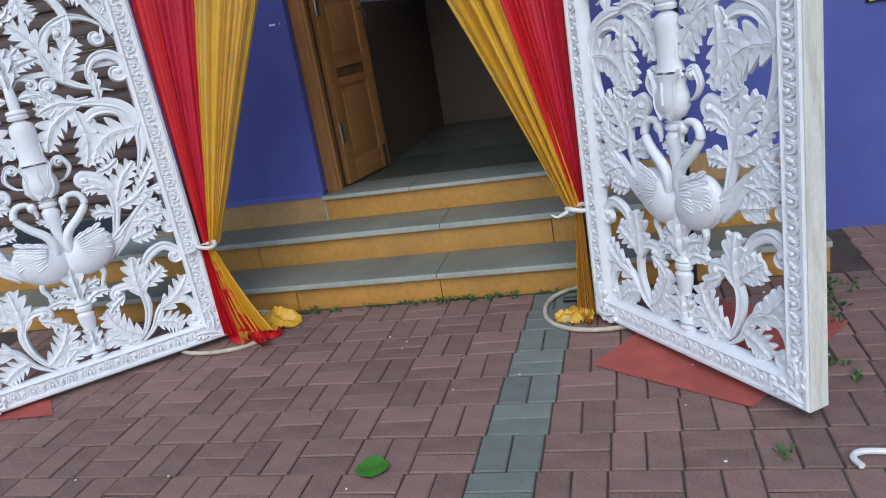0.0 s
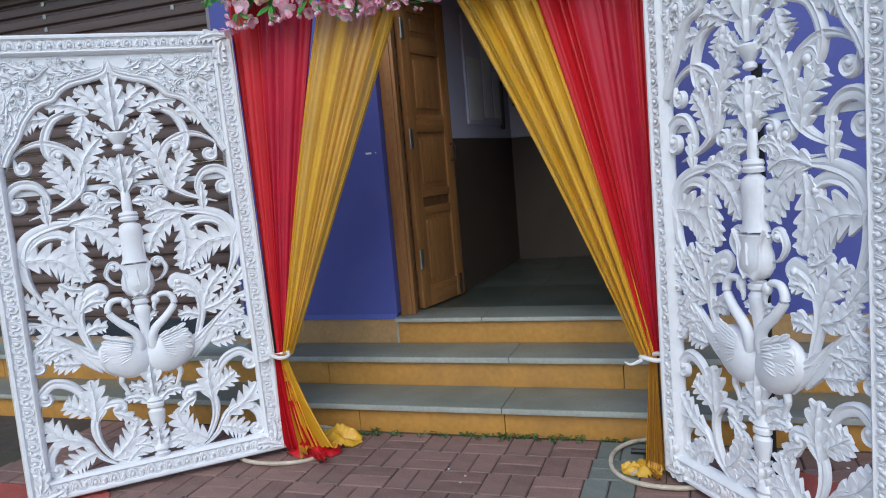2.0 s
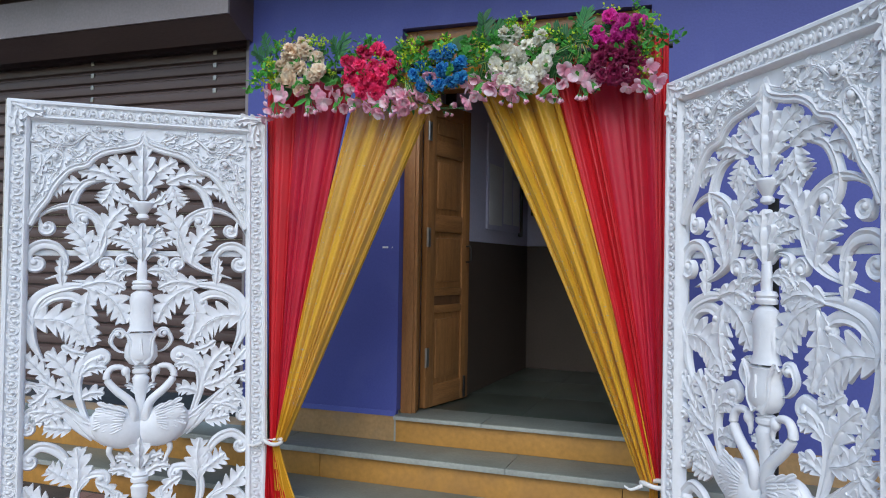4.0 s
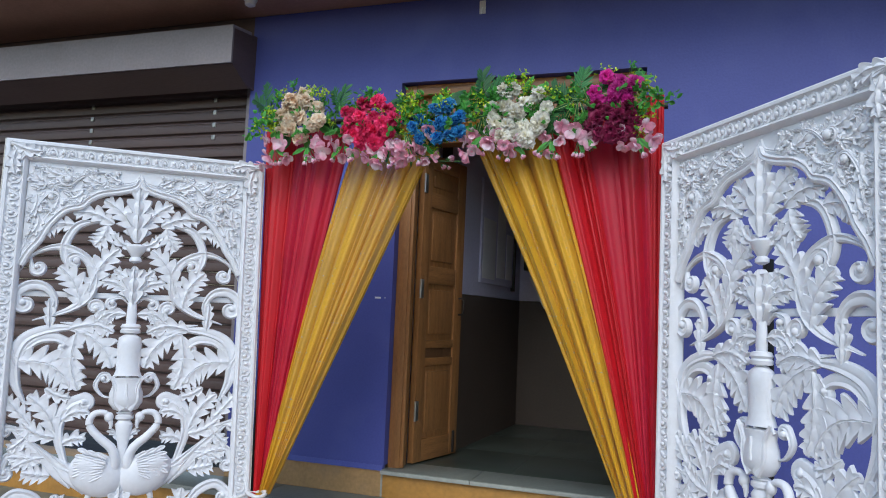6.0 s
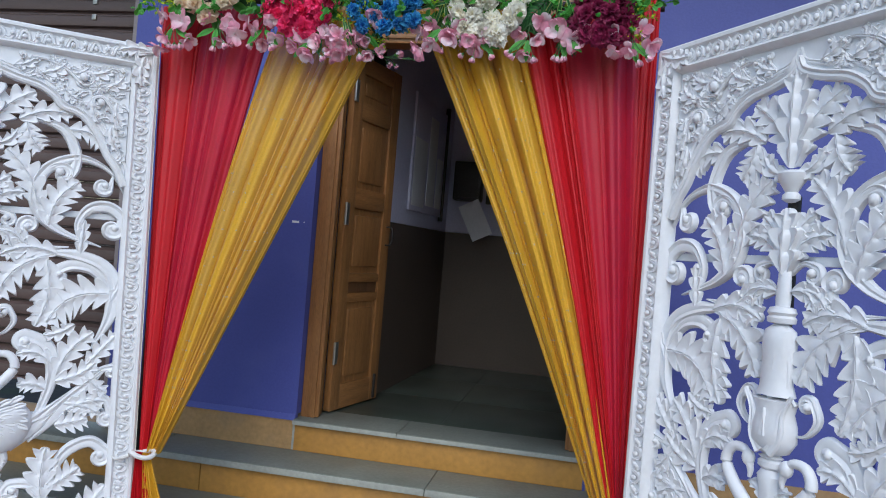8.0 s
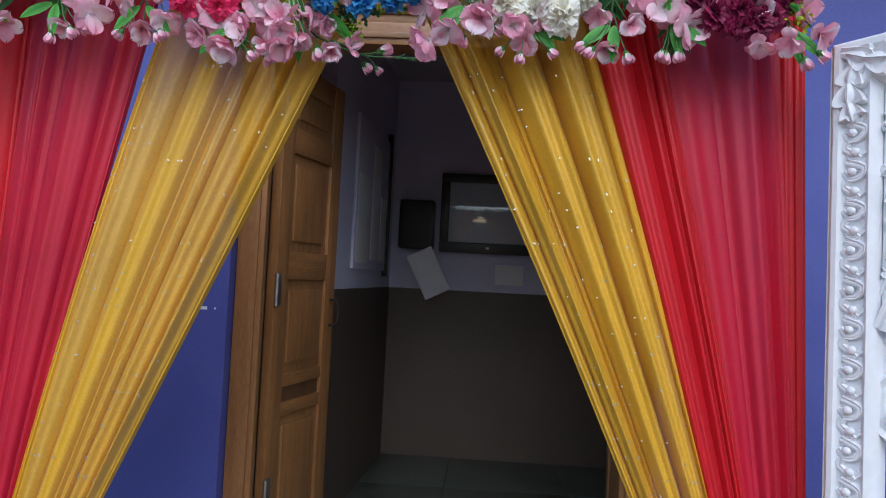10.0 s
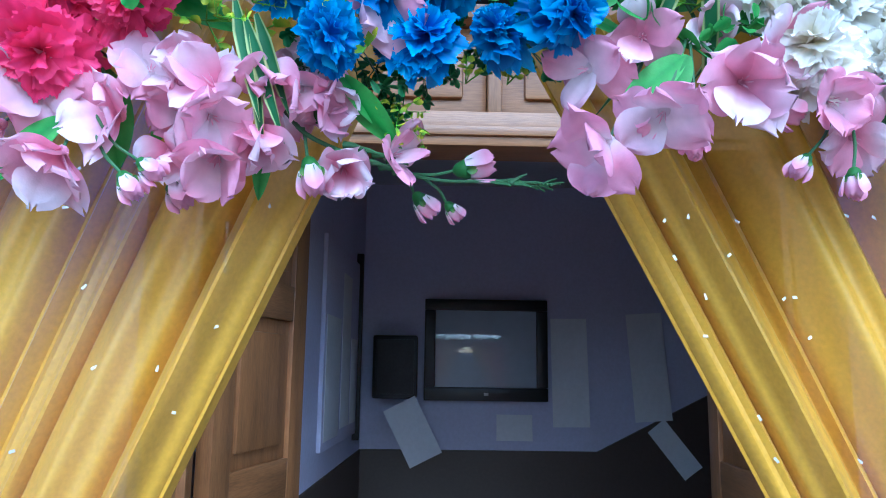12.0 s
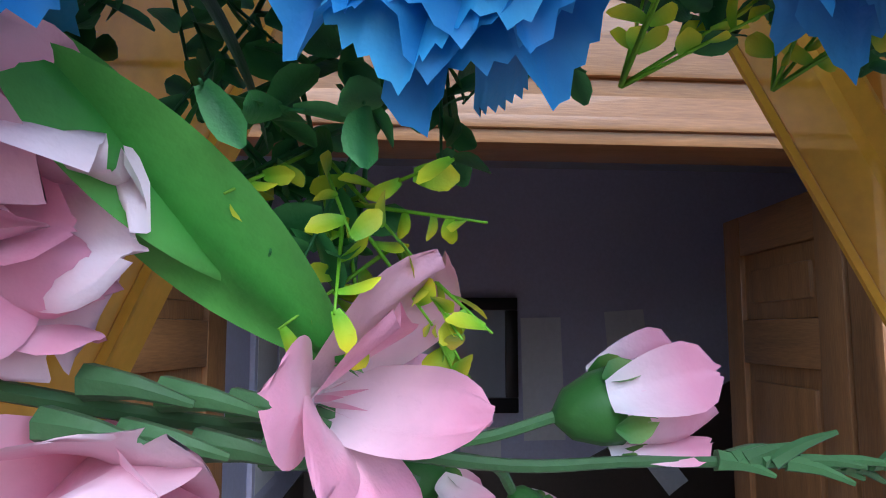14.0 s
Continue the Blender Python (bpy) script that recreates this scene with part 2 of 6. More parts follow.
for a, b in ((-0.004, 0.497), (0.500, 1.344)):
    part("threshold_slab", box(a, b, -0.03, 0.24, 0.428, 0.452, 0.003), SLATE, steps)
    part("slab_edge", box(a, b, -0.034, -0.0305, 0.430, 0.449, 0.001), SLATE_EDGE, steps)
part("scuff", box(-0.10, -0.065, -0.0012, 0.001, 1.371, 1.381, 0), PAPER, wall)
part("scuff", box(-0.042, -0.037, -0.0012, 0.001, 1.373, 1.379, 0), PAPER, wall)
part("pipe_strip", box(2.49, 2.52, -0.02, 0.001, 0.02, 0.8, 0.006), BLUE, wall)
sign = thing("wall_sign", "small dark wall sign with yellow border", "sign")
part("plate", box(2.70, 3.10, -0.012, -0.001, 1.03, 1.33, 0.003), BLACK, sign)
for b in ((2.71, 3.09, 1.035, 1.05), (2.71, 2.725, 1.052, 1.32), (2.76, 3.0, 1.07, 1.085), (2.76, 2.95, 1.11, 1.13)):
    part("yellow_bar", box(b[0], b[1], -0.015, -0.0125, b[2], b[3], 0.001), SIGN_YELLOW, sign)

eave = thing("soffit_slab", "brown painted concrete soffit over the shop front", "ceiling", kind="structure")
part("slab", box(-4.6, 5.4, -0.62, 0.3, TOP + 0.003, TOP + 0.2, 0.01), SOFFIT, eave)
bulb = thing("soffit_lamp_holder", "small white lamp holder under brown soffit", "lamp holder")
part("holder", lathe([(0.012, -0.05), (0.03, -0.04), (0.033, -0.02), (0.04, -0.012), (0.04, 0)], 14, centre=(-0.87, -0.25, TOP)), WHITE_PLASTIC, bulb)
clip = thing("cable_clip", "white plastic cable bracket on blue wall", "bracket")
part("plate", box(0.44, 0.475, -0.008, 0, 2.955, 3.03, 0.003), WHITE_PLASTIC, clip)
part("hook", tube([(0.4575, -0.008, 2.985), (0.4575, -0.03, 2.97), (0.4575, -0.03, 2.945)], 0.005), WHITE_PLASTIC, clip)

# ---- trees across the yard ----
BARK = material("grey_brown_bark", (0.10, 0.08, 0.065), 0.9, 0.35, 6, 40, 0.5, stretch=(6, 6, 1))


def bare_tree(x, y, height, seed):
    """A leafless tree: a tapered trunk, and limbs that fork into thin twigs."""
    rnd = random.Random(seed)
    tr = thing("bare_tree", "leafless grey-brown tree across the yard", "tree", group="trees across the yard", at=Matrix.Translation((x, y, -0.01)))
    lean = Vector((rnd.uniform(-0.2, 0.2), rnd.uniform(-0.2, 0.2), height * 0.45))
    part("trunk", tube([(0, 0, 0), tuple(lean * 0.5 + Vector((0.06, 0, 0))), tuple(lean)], 0.20, 10, 6, 0.13), BARK, tr)

    def fork(bm, p, d, length, r, deep):
        e = p + d * length
        mid = p.lerp(e, 0.5) + Vector((rnd.uniform(-1, 1), rnd.uniform(-1, 1), rnd.uniform(-0.3, 0.6))) * length * 0.08
        tube([tuple(p), tuple(mid), tuple(e)], r, 6, 3, r * 0.6, bm)
        if deep:
            for _ in range(3):
                n = (d + Vector((rnd.uniform(-0.8, 0.8), rnd.uniform(-0.8, 0.8), rnd.uniform(-0.25, 0.6)))).normalized()
                fork(bm, p.lerp(e, rnd.uniform(0.6, 1.0)), n, length * rnd.uniform(0.55, 0.8), r * 0.55, deep - 1)
        return bm

    for k in range(5):
        q = math.tau * k / 5 + rnd.uniform(-0.4, 0.4)
        d = Vector((math.cos(q), math.sin(q), rnd.uniform(0.35, 1.1))).normalized()
        part("limb", fork(bmesh.new(), lean * rnd.uniform(0.72, 1.0), d, height * 0.24, 0.08, 3), BARK, tr)


for x, y, h, seed in ((-3.0, -17.0, 6.5, 3), (1.2, -19.0, 7.5, 4), (4.5, -16.5, 6.0, 6)):
    bare_tree(x, y, h, seed)

# ---- roller shutter ----
shutter = thing("roller_shutter", "closed brown metal roller shutter with horizontal slats", "shutter")
profile = [(0.0, 0), (0.012, 0.006), (0.016, 0.03), (0.012, 0.055), (0.0, 0.062), (-0.006, 0.066), (-0.006, 0.072), (0.0, 0.0785)]
bm = bmesh.new()
slat_mesh = prism([(0.10 - y, z) for y, z in profile] + [(0.115, 0.0785), (0.115, 0)], -3.9, -1.05, axis="x")
first = part("slat", slat_mesh, SHUTTER, shutter)
for k in range(1, 29):
    s = new("slat", first.data)
    s.parent, s.location = shutter, (0, 0, 0.08 * k)
first.location = (0, 0, 0)
for s in shutter.children:
    s.location.z += 0.46
for a, b in ((-1.058, -1.002), (-3.99, -3.93)):
    part("guide_rail", box(a, b, 0.05, 0.14, 0.45, 2.78, 0.006), HOOD, shutter)
part("bottom_bar", box(-3.93, -1.06, 0.06, 0.13, 0.447, 0.462, 0.004), SHUTTER, shutter)
for x in (-1.32, -2.3, -3.2):
    for k in range(4):
        part("slat_clip", box(x, x + 0.026, 0.078, 0.0865, 2.335 + 0.08 * k, 2.365 + 0.08 * k, 0.003), STEEL, shutter)
hood = thing("shutter_hood", "taupe sheet metal housing above the roller shutter", "shutter box")
part("front", prism([(-0.25, 2.70), (-0.25, 2.925), (-0.06, 2.95), (-0.06, 2.93), (-0.235, 2.91), (-0.235, 2.70)], -4.0, -0.975, axis="x"), HOOD, hood)
part("underside", prism([(-0.235, 2.698), (-0.06, 2.60), (-0.05, 2.61), (-0.225, 2.712)], -4.0, -0.978, axis="x"), SHUTTER, hood)
part("cheek", prism([(-0.232, 2.712), (-0.235, 2.908), (0.05, 2.95), (0.05, 2.6), (-0.06, 2.612)], -0.99, -0.976, axis="x"), SHUTTER, hood)
wall_piece("shutter_lintel", -4.0, -1.0, 2.78, TOP, SHUTTER, 0.0, 0.22)
wall_piece("shop_jamb", -4.2, -4.0, -0.02, TOP)

# ---- hall behind the door ----
BACK = 2.09
room = thing("hall_floor", "polished green-grey stone floor of the dark hall", "floor", kind="structure")
for i, x in enumerate((0.03, 0.65, 1.27, 1.89, 2.51)):
    for j, y in enumerate((0.24, 0.86, 1.48)):
        part("floor_slab", box(x + 0.001, x + 0.619, y + 0.001, y + 0.619, 0.42, 0.452, 0.0015), ROOM_STONE, room)
hall = thing("wall_hall", "lilac hall walls with a brown painted dado", "wall", kind="structure")
part("back_upper", prism([(0.0, 1.437), (1.332, 1.437), (2.6, 2.07), (3.2, 2.4), (3.2, 2.9), (0.0, 2.9)], BACK, BACK + 0.15), LILAC, hall)
part("back_dado", prism([(0.0, 0.4), (3.2, 0.4), (3.2, 2.397), (2.6, 2.067), (1.334, 1.434), (0.0, 1.434)], BACK - 0.003, BACK + 0.15), DADO, hall)
part("side_upper", box(0.1, 0.24, 0.66, BACK - 0.004, 1.437, 2.9, 0), LILAC, hall)
part("side_dado", box(0.1, 0.243, 0.66, BACK - 0.004, 0.4, 1.434, 0), DADO, hall)
part("door_niche", box(-0.06, 0.03, 0.222, 0.66, 0.4, 2.9, 0), LILAC, hall)
part("niche_back", box(-0.06, 0.098, 0.662, 0.75, 0.4, 2.9, 0), DADO, hall)
part("far_side", box(3.2, 3.35, 0.22, BACK + 0.15, 0.4, 2.9, 0), LILAC, hall)
part("front_inner", box(1.42, 3.2, 0.222, 0.24, 0.45, 2.9, 0), LILAC, hall)
ceil = tagged(link("ceiling", box(-0.1, 3.4, 0.222, BACK + 0.2, 2.68, 2.8, 0), PLASTER), "dim lilac-white hall ceiling", "ceiling", kind="structure")

screen = thing("wall_screen", "black framed glossy screen on the hall wall", "screen")
for b in ((0.53, 1.10, 2.075, 2.125), (0.53, 1.10, 1.66, 1.72), (0.53, 0.58, 1.721, 2.074), (1.05, 1.10, 1.721, 2.074)):
    part("frame_bar", box(b[0], b[1], BACK - 0.06, BACK - 0.004, b[2], b[3], 0.005), BLACK, screen)
part("glass", box(0.581, 1.049, BACK - 0.045, BACK - 0.02, 1.721, 2.074, 0.002), GLASSY, screen)
part("badge", box(0.805, 0.825, BACK - 0.063, BACK - 0.0605, 1.685, 1.697, 0.001), STEEL, screen)
speaker = thing("wall_speaker", "black box loudspeaker hung beside the screen", "speaker")
part("cabinet", box(0.30, 0.50, BACK - 0.16, BACK - 0.004, 1.67, 1.95, 0.012), BLACK, speaker)
part("grille", box(0.315, 0.485, BACK - 0.166, BACK - 0.161, 1.69, 1.93, 0.004), IRON, speaker)


def sheet(label, x, z, w, h, turn=0.0, name="paper_sheet", at_y=BACK - 0.006):
    bm = bmesh.new()
    bmesh.ops.create_grid(bm, x_segments=6, y_segments=8, size=0.5)
    for v in bm.verts:
        u, t = v.co.x, v.co.y
        v.co = (u * w, -0.004 - 0.012 * (u + 0.5) ** 2 * (0.5 - t), t * h)
    ob = tagged(link(name, bm, PAPER), label, "paper", group="papers on the hall wall")
    ob.matrix_world = pose(x, at_y, z, 0, turn, 0)
    return ob


sheet("white calendar sheet hanging askew below the speaker", 0.484, 1.53, 0.155, 0.27, -27, at_y=BACK - 0.17)
sheet("small white notice below the screen", 0.95, 1.54, 0.165, 0.118)
sheet("tall white notice beside the screen", 1.21, 1.795, 0.17, 0.5, -1)
sheet("tall white poster on the hall wall", 1.58, 1.825, 0.17, 0.5, -4)
sheet("slanted white paper strip lower on the wall", 1.69, 1.45, 0.10, 0.27, -38)
for ob in hall.children:
    # the side wall splays a little towards the door
    if ob.name.startswith("side_"):
        for v in ob.data.vertices:
            if v.co.x > 0.2:
                v.co.x -= 0.05 * (BACK - v.co.y)
board = thing("notice_board", "pale notice board with pinned papers on side wall", "notice board")
part("panel", box(0.241, 0.256, 1.05, 1.82, 1.53, 2.25, 0.003), LILAC, board)
part("edge_frame", box(0.241, 0.27, 1.822, 1.85, 1.5, 2.3, 0.004), IRON, board)
part("pinned_paper", box(0.2565, 0.258, 1.08, 1.36, 1.56, 1.98, 0.0005), PAPER, board)
part("pinned_paper", box(0.2565, 0.258, 1.40, 1.60, 1.58, 2.16, 0.0005), PAPER, board)
part("pinned_paper", box(0.2565, 0.258, 1.63, 1.79, 1.58, 1.92, 0.0005), PAPER, board)
for ob in board.children:
    for v in ob.data.vertices:
        v.co.x -= 0.05 * (BACK - v.co.y)

# ---- door ----
frame_set = thing("door_frame", "varnished brown wooden door frame with panelled transom", "door frame", kind="structure")


def jamb(x0, x1):
    part("jamb", box(x0, x1, 0.05, 0.16, 0.452, 2.59, 0.006), WOOD, frame_set)
    inner = x1 if x0 < 0.5 else x0
    part("stop_bead", box(inner - 0.018, inner + 0.018, 0.06, 0.085, 0.454, 2.25, 0.006), WOOD, frame_set)


jamb(0.002, 0.07)
jamb(1.27, 1.338)
part("transom_rail", box(0.071, 1.269, 0.045, 0.16, 2.25, 2.325, 0.008), WOODX, frame_set)
part("transom_bead", box(0.09, 1.25, 0.035, 0.0445, 2.27, 2.29, 0.004), WOODX, frame_set)
part("head_rail", box(0.071, 1.269, 0.05, 0.16, 2.53, 2.593, 0.008), WOODX, frame_set)
for x0, x1 in ((0.074, 0.655), (0.685, 1.266)):
    part("transom_panel", box(x0, x1, 0.095, 0.12, 2.328, 2.527, 0.003), WOODX, frame_set)
    part("raised_field", box(x0 + 0.05, x1 - 0.05, 0.08, 0.0945, 2.365, 2.49, 0.008), WOODX, frame_set)
part("mullion", box(0.656, 0.684, 0.06, 0.15, 2.327, 2.528, 0.004), WOOD, frame_set)


def door_leaf(label, at, width):
    d = thing("door_leaf", label, "door", group="double door", at=at)
    t, z0, z1 = 0.036, 0.462, 2.235
    s = 0.085
    for a, b in ((0, s), (width - s, width)):
        part("stile", box(a, b, -t, 0, z0, z1, 0.003), WOOD, d)
    for a, b in ((z0, 0.585), (1.00, 1.045), (1.10, 1.145), (1.475, 1.575), (1.92, 2.01), (2.15, z1)):
        part("rail", box(s + 0.0005, width - s - 0.0005, -t + 0.001, -0.001, a, b, 0.003), WOODX, d)
    for a, b in ((0.585, 1.00), (1.045, 1.10), (1.145, 1.475), (1.575, 1.92), (2.01, 2.15)):
        # the narrow inset takes the darker teak colour
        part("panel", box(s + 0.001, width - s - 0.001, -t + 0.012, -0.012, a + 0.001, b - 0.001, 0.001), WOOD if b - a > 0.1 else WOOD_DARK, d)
        if b - a > 0.1:
            part("raised_field", box(s + 0.03, width - s - 0.03, -t + 0.003, -0.003, a + 0.035, b - 0.035, 0.009), WOOD, d)
    for z in (0.75, 1.44, 2.05):
        h = part("hinge", box(-0.004, 0.035, -t - 0.003, -t - 0.0005, z - 0.055, z + 0.055, 0.001), STEEL, d)
        part("knuckle", lathe([(0.007, -0.055), (0.007, 0.055)], 10, centre=(-0.004, -t - 0.006, z)), STEEL, h)
    part("bolt", box(width - 0.06, width - 0.045, -t - 0.012, -t - 0.0005, 0.47, 0.60, 0.003), IRON, d)
    hd = part("handle", tube([(width - 0.04, -t, 1.30), (width - 0.04, -t - 0.035, 1.31), (width - 0.04, -t - 0.035, 1.39), (width - 0.04, -t, 1.40)], 0.0045), IRON, d)
    return d


door_leaf("brown panelled wooden door leaf standing open inward", pose(0.068, 0.175, 0, 0, 0, 77), 0.475)
right_leaf = door_leaf("brown panelled wooden door leaf folded open beside the jamb", pose(1.272, 0.175, 0, 0, 0, 85), 0.49)

# ---- carved panels ----
PW, PH, STILE = 1.06, 1.95, 0.088
HALF = PW / 2 - STILE


def flip(bm, side):
    if side < 0:
        bm.transform(Matrix.Diagonal((-1, 1, 1, 1)))
    return bm


def groove(points, w0, w1, high=0.024, base=0.004, per=7, bm=None, mid=None, ends=(0, 0)):
    """A carved strap with a hollow along its middle; points are (across, up)."""
    bm = bm or bmesh.new()
    path = smooth_path([(x, 0, z) for x, z in points], per)
    shape = ((-1, 0), (-0.97, 0.55), (-0.62, 1.0), (-0.15, 0.72), (0.3, 0.86), (0.8, 0.7), (1, 0.35), (1, 0))
    rows = []
    n = len(path) - 1
    for i, p in enumerate(path):
        d = (path[min(i + 1, n)] - path[max(i - 1, 0)]).normalized()
        side = Vector((d.z, 0, -d.x))
        f = i / n
        w = w0 + (w1 - w0) * f
        if mid:
            w += mid * math.sin(math.pi * f)
        if ends[0]:
            w *= min(1, 0.12 + f / ends[0])
        if ends[1]:
            w *= min(1, 0.12 + (1 - f) / ends[1])
        k = high * (0.55 + 0.45 * min(1, w / 0.016))
        rows.append([bm.verts.new(p + side * (w * a) + Vector((0, -base - k * b, 0))) for a, b in shape])
    for r0, r1 in zip(rows, rows[1:]):
        for k in range(len(shape) - 1):
            bm.faces.new((r0[k], r0[k + 1], r1[k + 1], r1[k]))
        bm.faces.new((r0[-1], r0[0], r1[0], r1[-1]))
    bm.faces.new(rows[0])
    bm.faces.new(rows[-1][::-1])
    return bm


def knob(bm, x, z, r, high=0.03):
    bmesh.ops.create_uvsphere(bm, u_segments=10, v_segments=7, radius=r, matrix=Matrix.Translation((x, -high * 0.62, z)) @ Matrix.Diagonal((1, high / r * 0.42, 1, 1)))
    return bm


def curled(points, w0, w1, r, turn, high=0.024):
    """A strap that ends in a volute of radius r; turn 1 winds to the left of its way, -1 to the right."""
    a, b = Vector(points[-2]), Vector(points[-1])
    d = (b - a).normalized()
    left = Vector((-d.y, d.x)) * turn
    c = b + left * r
    start = math.atan2(-left.y, -left.x)
    pts = list(points)
    for k in range(1, 9):
        q = start + turn * k * 0.72
        rr = r * (1 - 0.085 * k)
        pts.append((c.x + rr * math.cos(q), c.y + rr * math.sin(q)))
    bm = groove(pts, w0, w1, high, ends=(0.22, 0))
    return knob(bm, pts[-1][0], pts[-1][1], r * 0.5, high + 0.01)


def lobe(bm, root, way, length, half, high, base, lean):
    """One rounded, hollowed lobe of a carved leaf that grows from root along way."""
    side = Vector((way.z, 0, -way.x))
    shape = ((-1, 0), (-0.93, 0.72), (-0.55, 0.98), (0, 0.50), (0.55, 0.98), (0.93, 0.72), (1, 0))
    rows = []
    for j in range(7):
        t = j / 6
        w = half * ((0.58 + 0.42 * math.sin(math.pi * 0.5 * min(1, t / 0.62))) if t < 0.62 else max(0.25, math.sqrt(max(0, 1 - ((t - 0.62) / 0.395) ** 2))))
        up = high * (0.78 + 0.34 * math.sin(math.pi * min(1, t * 1.1))) * (1 - 0.35 * t**4)
        c = root + way * (length * t) + side * (lean * length * t * t)
        rows.append([bm.verts.new(c + side * (w * f) + Vector((0, -base - up * h, 0))) for f, h in shape])
    for r0, r1 in zip(rows, rows[1:]):
        for k in range(6):
            bm.faces.new((r0[k], r0[k + 1], r1[k + 1], r1[k]))
    bm.faces.new(rows[-1][::-1])
    return bm


def carved_leaf(p0, p1, width, bend=0.1, lobes=4, high=0.017, base=0.010):
    """An acanthus leaf: one hollowed blade about a curved rib, its edge cut into rounded forward lobes; width is half of its breadth."""
    bm = bmesh.new()
    a, b = Vector((p0[0], 0, p0[1])), Vector((p1[0], 0, p1[1]))
    length = (b - a).length
    way = (b - a).normalized()
    side = Vector((way.z, 0, -way.x))

    def spine(t):
        return a + way * (length * t) + side * (bend * length * math.sin(math.pi * t))

    half = ((0.0, 0.70), (0.05, 0.98), (0.14, 0.88), (0.40, 0.66), (0.70, 0.78), (0.90, 0.90), (0.98, 0.62), (1.0, 0.0))
    shape = [(-f, h) for f, h in reversed(half[1:])] + list(half)
    n = lobes * 8
    rows = []
    for i in range(n + 1):
        t = i / n * 0.93
        u = (i / 8) % 1.0
        cut = math.sin(math.pi / 2 * u / 0.66) if u < 0.66 else math.cos(math.pi / 2 * (u - 0.66) / 0.34)
        env = math.sin(math.pi * (0.20 + 0.66 * t)) ** 0.9
        w = width * env * (0.43 + 0.66 * cut)
        if i > n - 4:
            w = width * 0.40 * math.sqrt(max(0.02, 1 - ((i - n + 4) / 4.1) ** 2)) * (0.6 + 0.4 * env)
        d = (spine(min(1, t + 0.03)) - spine(max(0, t - 0.03))).normalized()
        q = Vector((d.z, 0, -d.x))
        lift = 0.86 + 0.22 * math.sin(math.pi * t)
        row = []
        for f, h in shape:
            bulge = 0.80 + 0.26 * cut if abs(f) > 0.2 else 1.0
            row.append(bm.verts.new(spine(t) + q * (w * f) + d * (0.46 * w * f * f) + Vector((0, -base - high * h * bulge * lift, 0))))
        rows.append(row)
    m = len(shape) - 1
    for r0, r1 in zip(rows, rows[1:]):
        for k in range(m):
            bm.faces.new((r0[k], r0[k + 1], r1[k + 1], r1[k]))
    bm.faces.new(rows[0])
    bm.faces.new(rows[-1][::-1])
    return bm


ARCH = [(0.0, 1.819), (0.019, 1.784), (0.081, 1.761), (0.150, 1.745), (0.199, 1.715), (0.227, 1.683), (0.291, 1.659), (0.347, 1.59), (0.377, 1.526), (0.412, 1.476), (0.440, 1.415)]


def swan(owner, side):
    """A swan in profile: body, with neck, head, wing feathers, tail and legs as its parts."""
    bm = bmesh.new()
    body = Matrix.Translation((0.094, -0.022, 0.548)) @ Matrix.Rotation(radians(-32), 4, "Y")
    bmesh.ops.create_uvsphere(bm, u_segments=24, v_segments=14, radius=1, matrix=body @ Matrix.Diagonal((0.112, 0.044, 0.086, 1)))
    sw = part("swan", flip(bm, side), WHITE, owner)
    for k, (x, z) in enumerate(((0.30, 0.66), (0.27, 0.60))):
        part("tail_feather", flip(groove([(0.12, 0.53 - 0.02 * k), (0.19, 0.555 - 0.012 * k), (x, z)], 0.046, 0.012, 0.024, 0.008, 5, ends=(0, 0.4)), side), WHITE, sw)
    neck = [(0.050, -0.016, 0.530), (0.026, -0.034, 0.59), (0.040, -0.040, 0.652), (0.098, -0.038, 0.707), (0.134, -0.034, 0.757), (0.118, -0.032, 0.797), (0.080, -0.032, 0.803), (0.060, -0.032, 0.785)]
    part("neck", flip(tube(neck, 0.023, 12, 6, 0.010), side), WHITE, sw)
    bm = bmesh.new()
    bmesh.ops.create_uvsphere(bm, u_segments=12, v_segments=8, radius=0.018, matrix=Matrix.Translation((0.060, -0.034, 0.784)) @ Matrix.Diagonal((1.05, 0.9, 1.2, 1)))
    tube([(0.056, -0.034, 0.775), (0.050, -0.034, 0.752), (0.053, -0.034, 0.735)], 0.012, 8, 3, 0.005, bm)
    part("head", flip(bm, side), WHITE, sw)
    bm = bmesh.new()
    bmesh.ops.create_uvsphere(bm, u_segments=20, v_segments=10, radius=1, matrix=Matrix.Translation((0.112, -0.046, 0.585)) @ Matrix.Rotation(radians(-14), 4, "Y") @ Matrix.Diagonal((0.074, 0.020, 0.042, 1)))
    wing = part("wing", flip(bm, side), WHITE, sw)
    for row in range(3):
        for k in range(5):
            # overlapping scale feathers, row by row towards the wing tip
            q = radians(34 - 13 * k)
            bm = lobe(bmesh.new(), Vector((0.056 + 0.034 * row + 0.004 * k, 0, 0.616 - 0.017 * k + 0.010 * row)), Vector((math.cos(q), 0, math.sin(q))), 0.050, 0.0105, 0.007, 0.064 - 0.005 * row - 0.0015 * abs(k - 2), 0.1)
            part("wing_feather", flip(bm, side), WHITE, wing)
    part("leg", flip(tube([(0.112, -0.02, 0.478), (0.122, -0.022, 0.445), (0.112, -0.02, 0.42), (0.098, -0.02, 0.385)], 0.014, 8, 3, 0.008), side), WHITE, sw)
    part("foot", flip(groove([(0.112, 0.398), (0.095, 0.385), (0.070, 0.378)], 0.010, 0.005, 0.018, 0.006, 3), side), WHITE, sw)


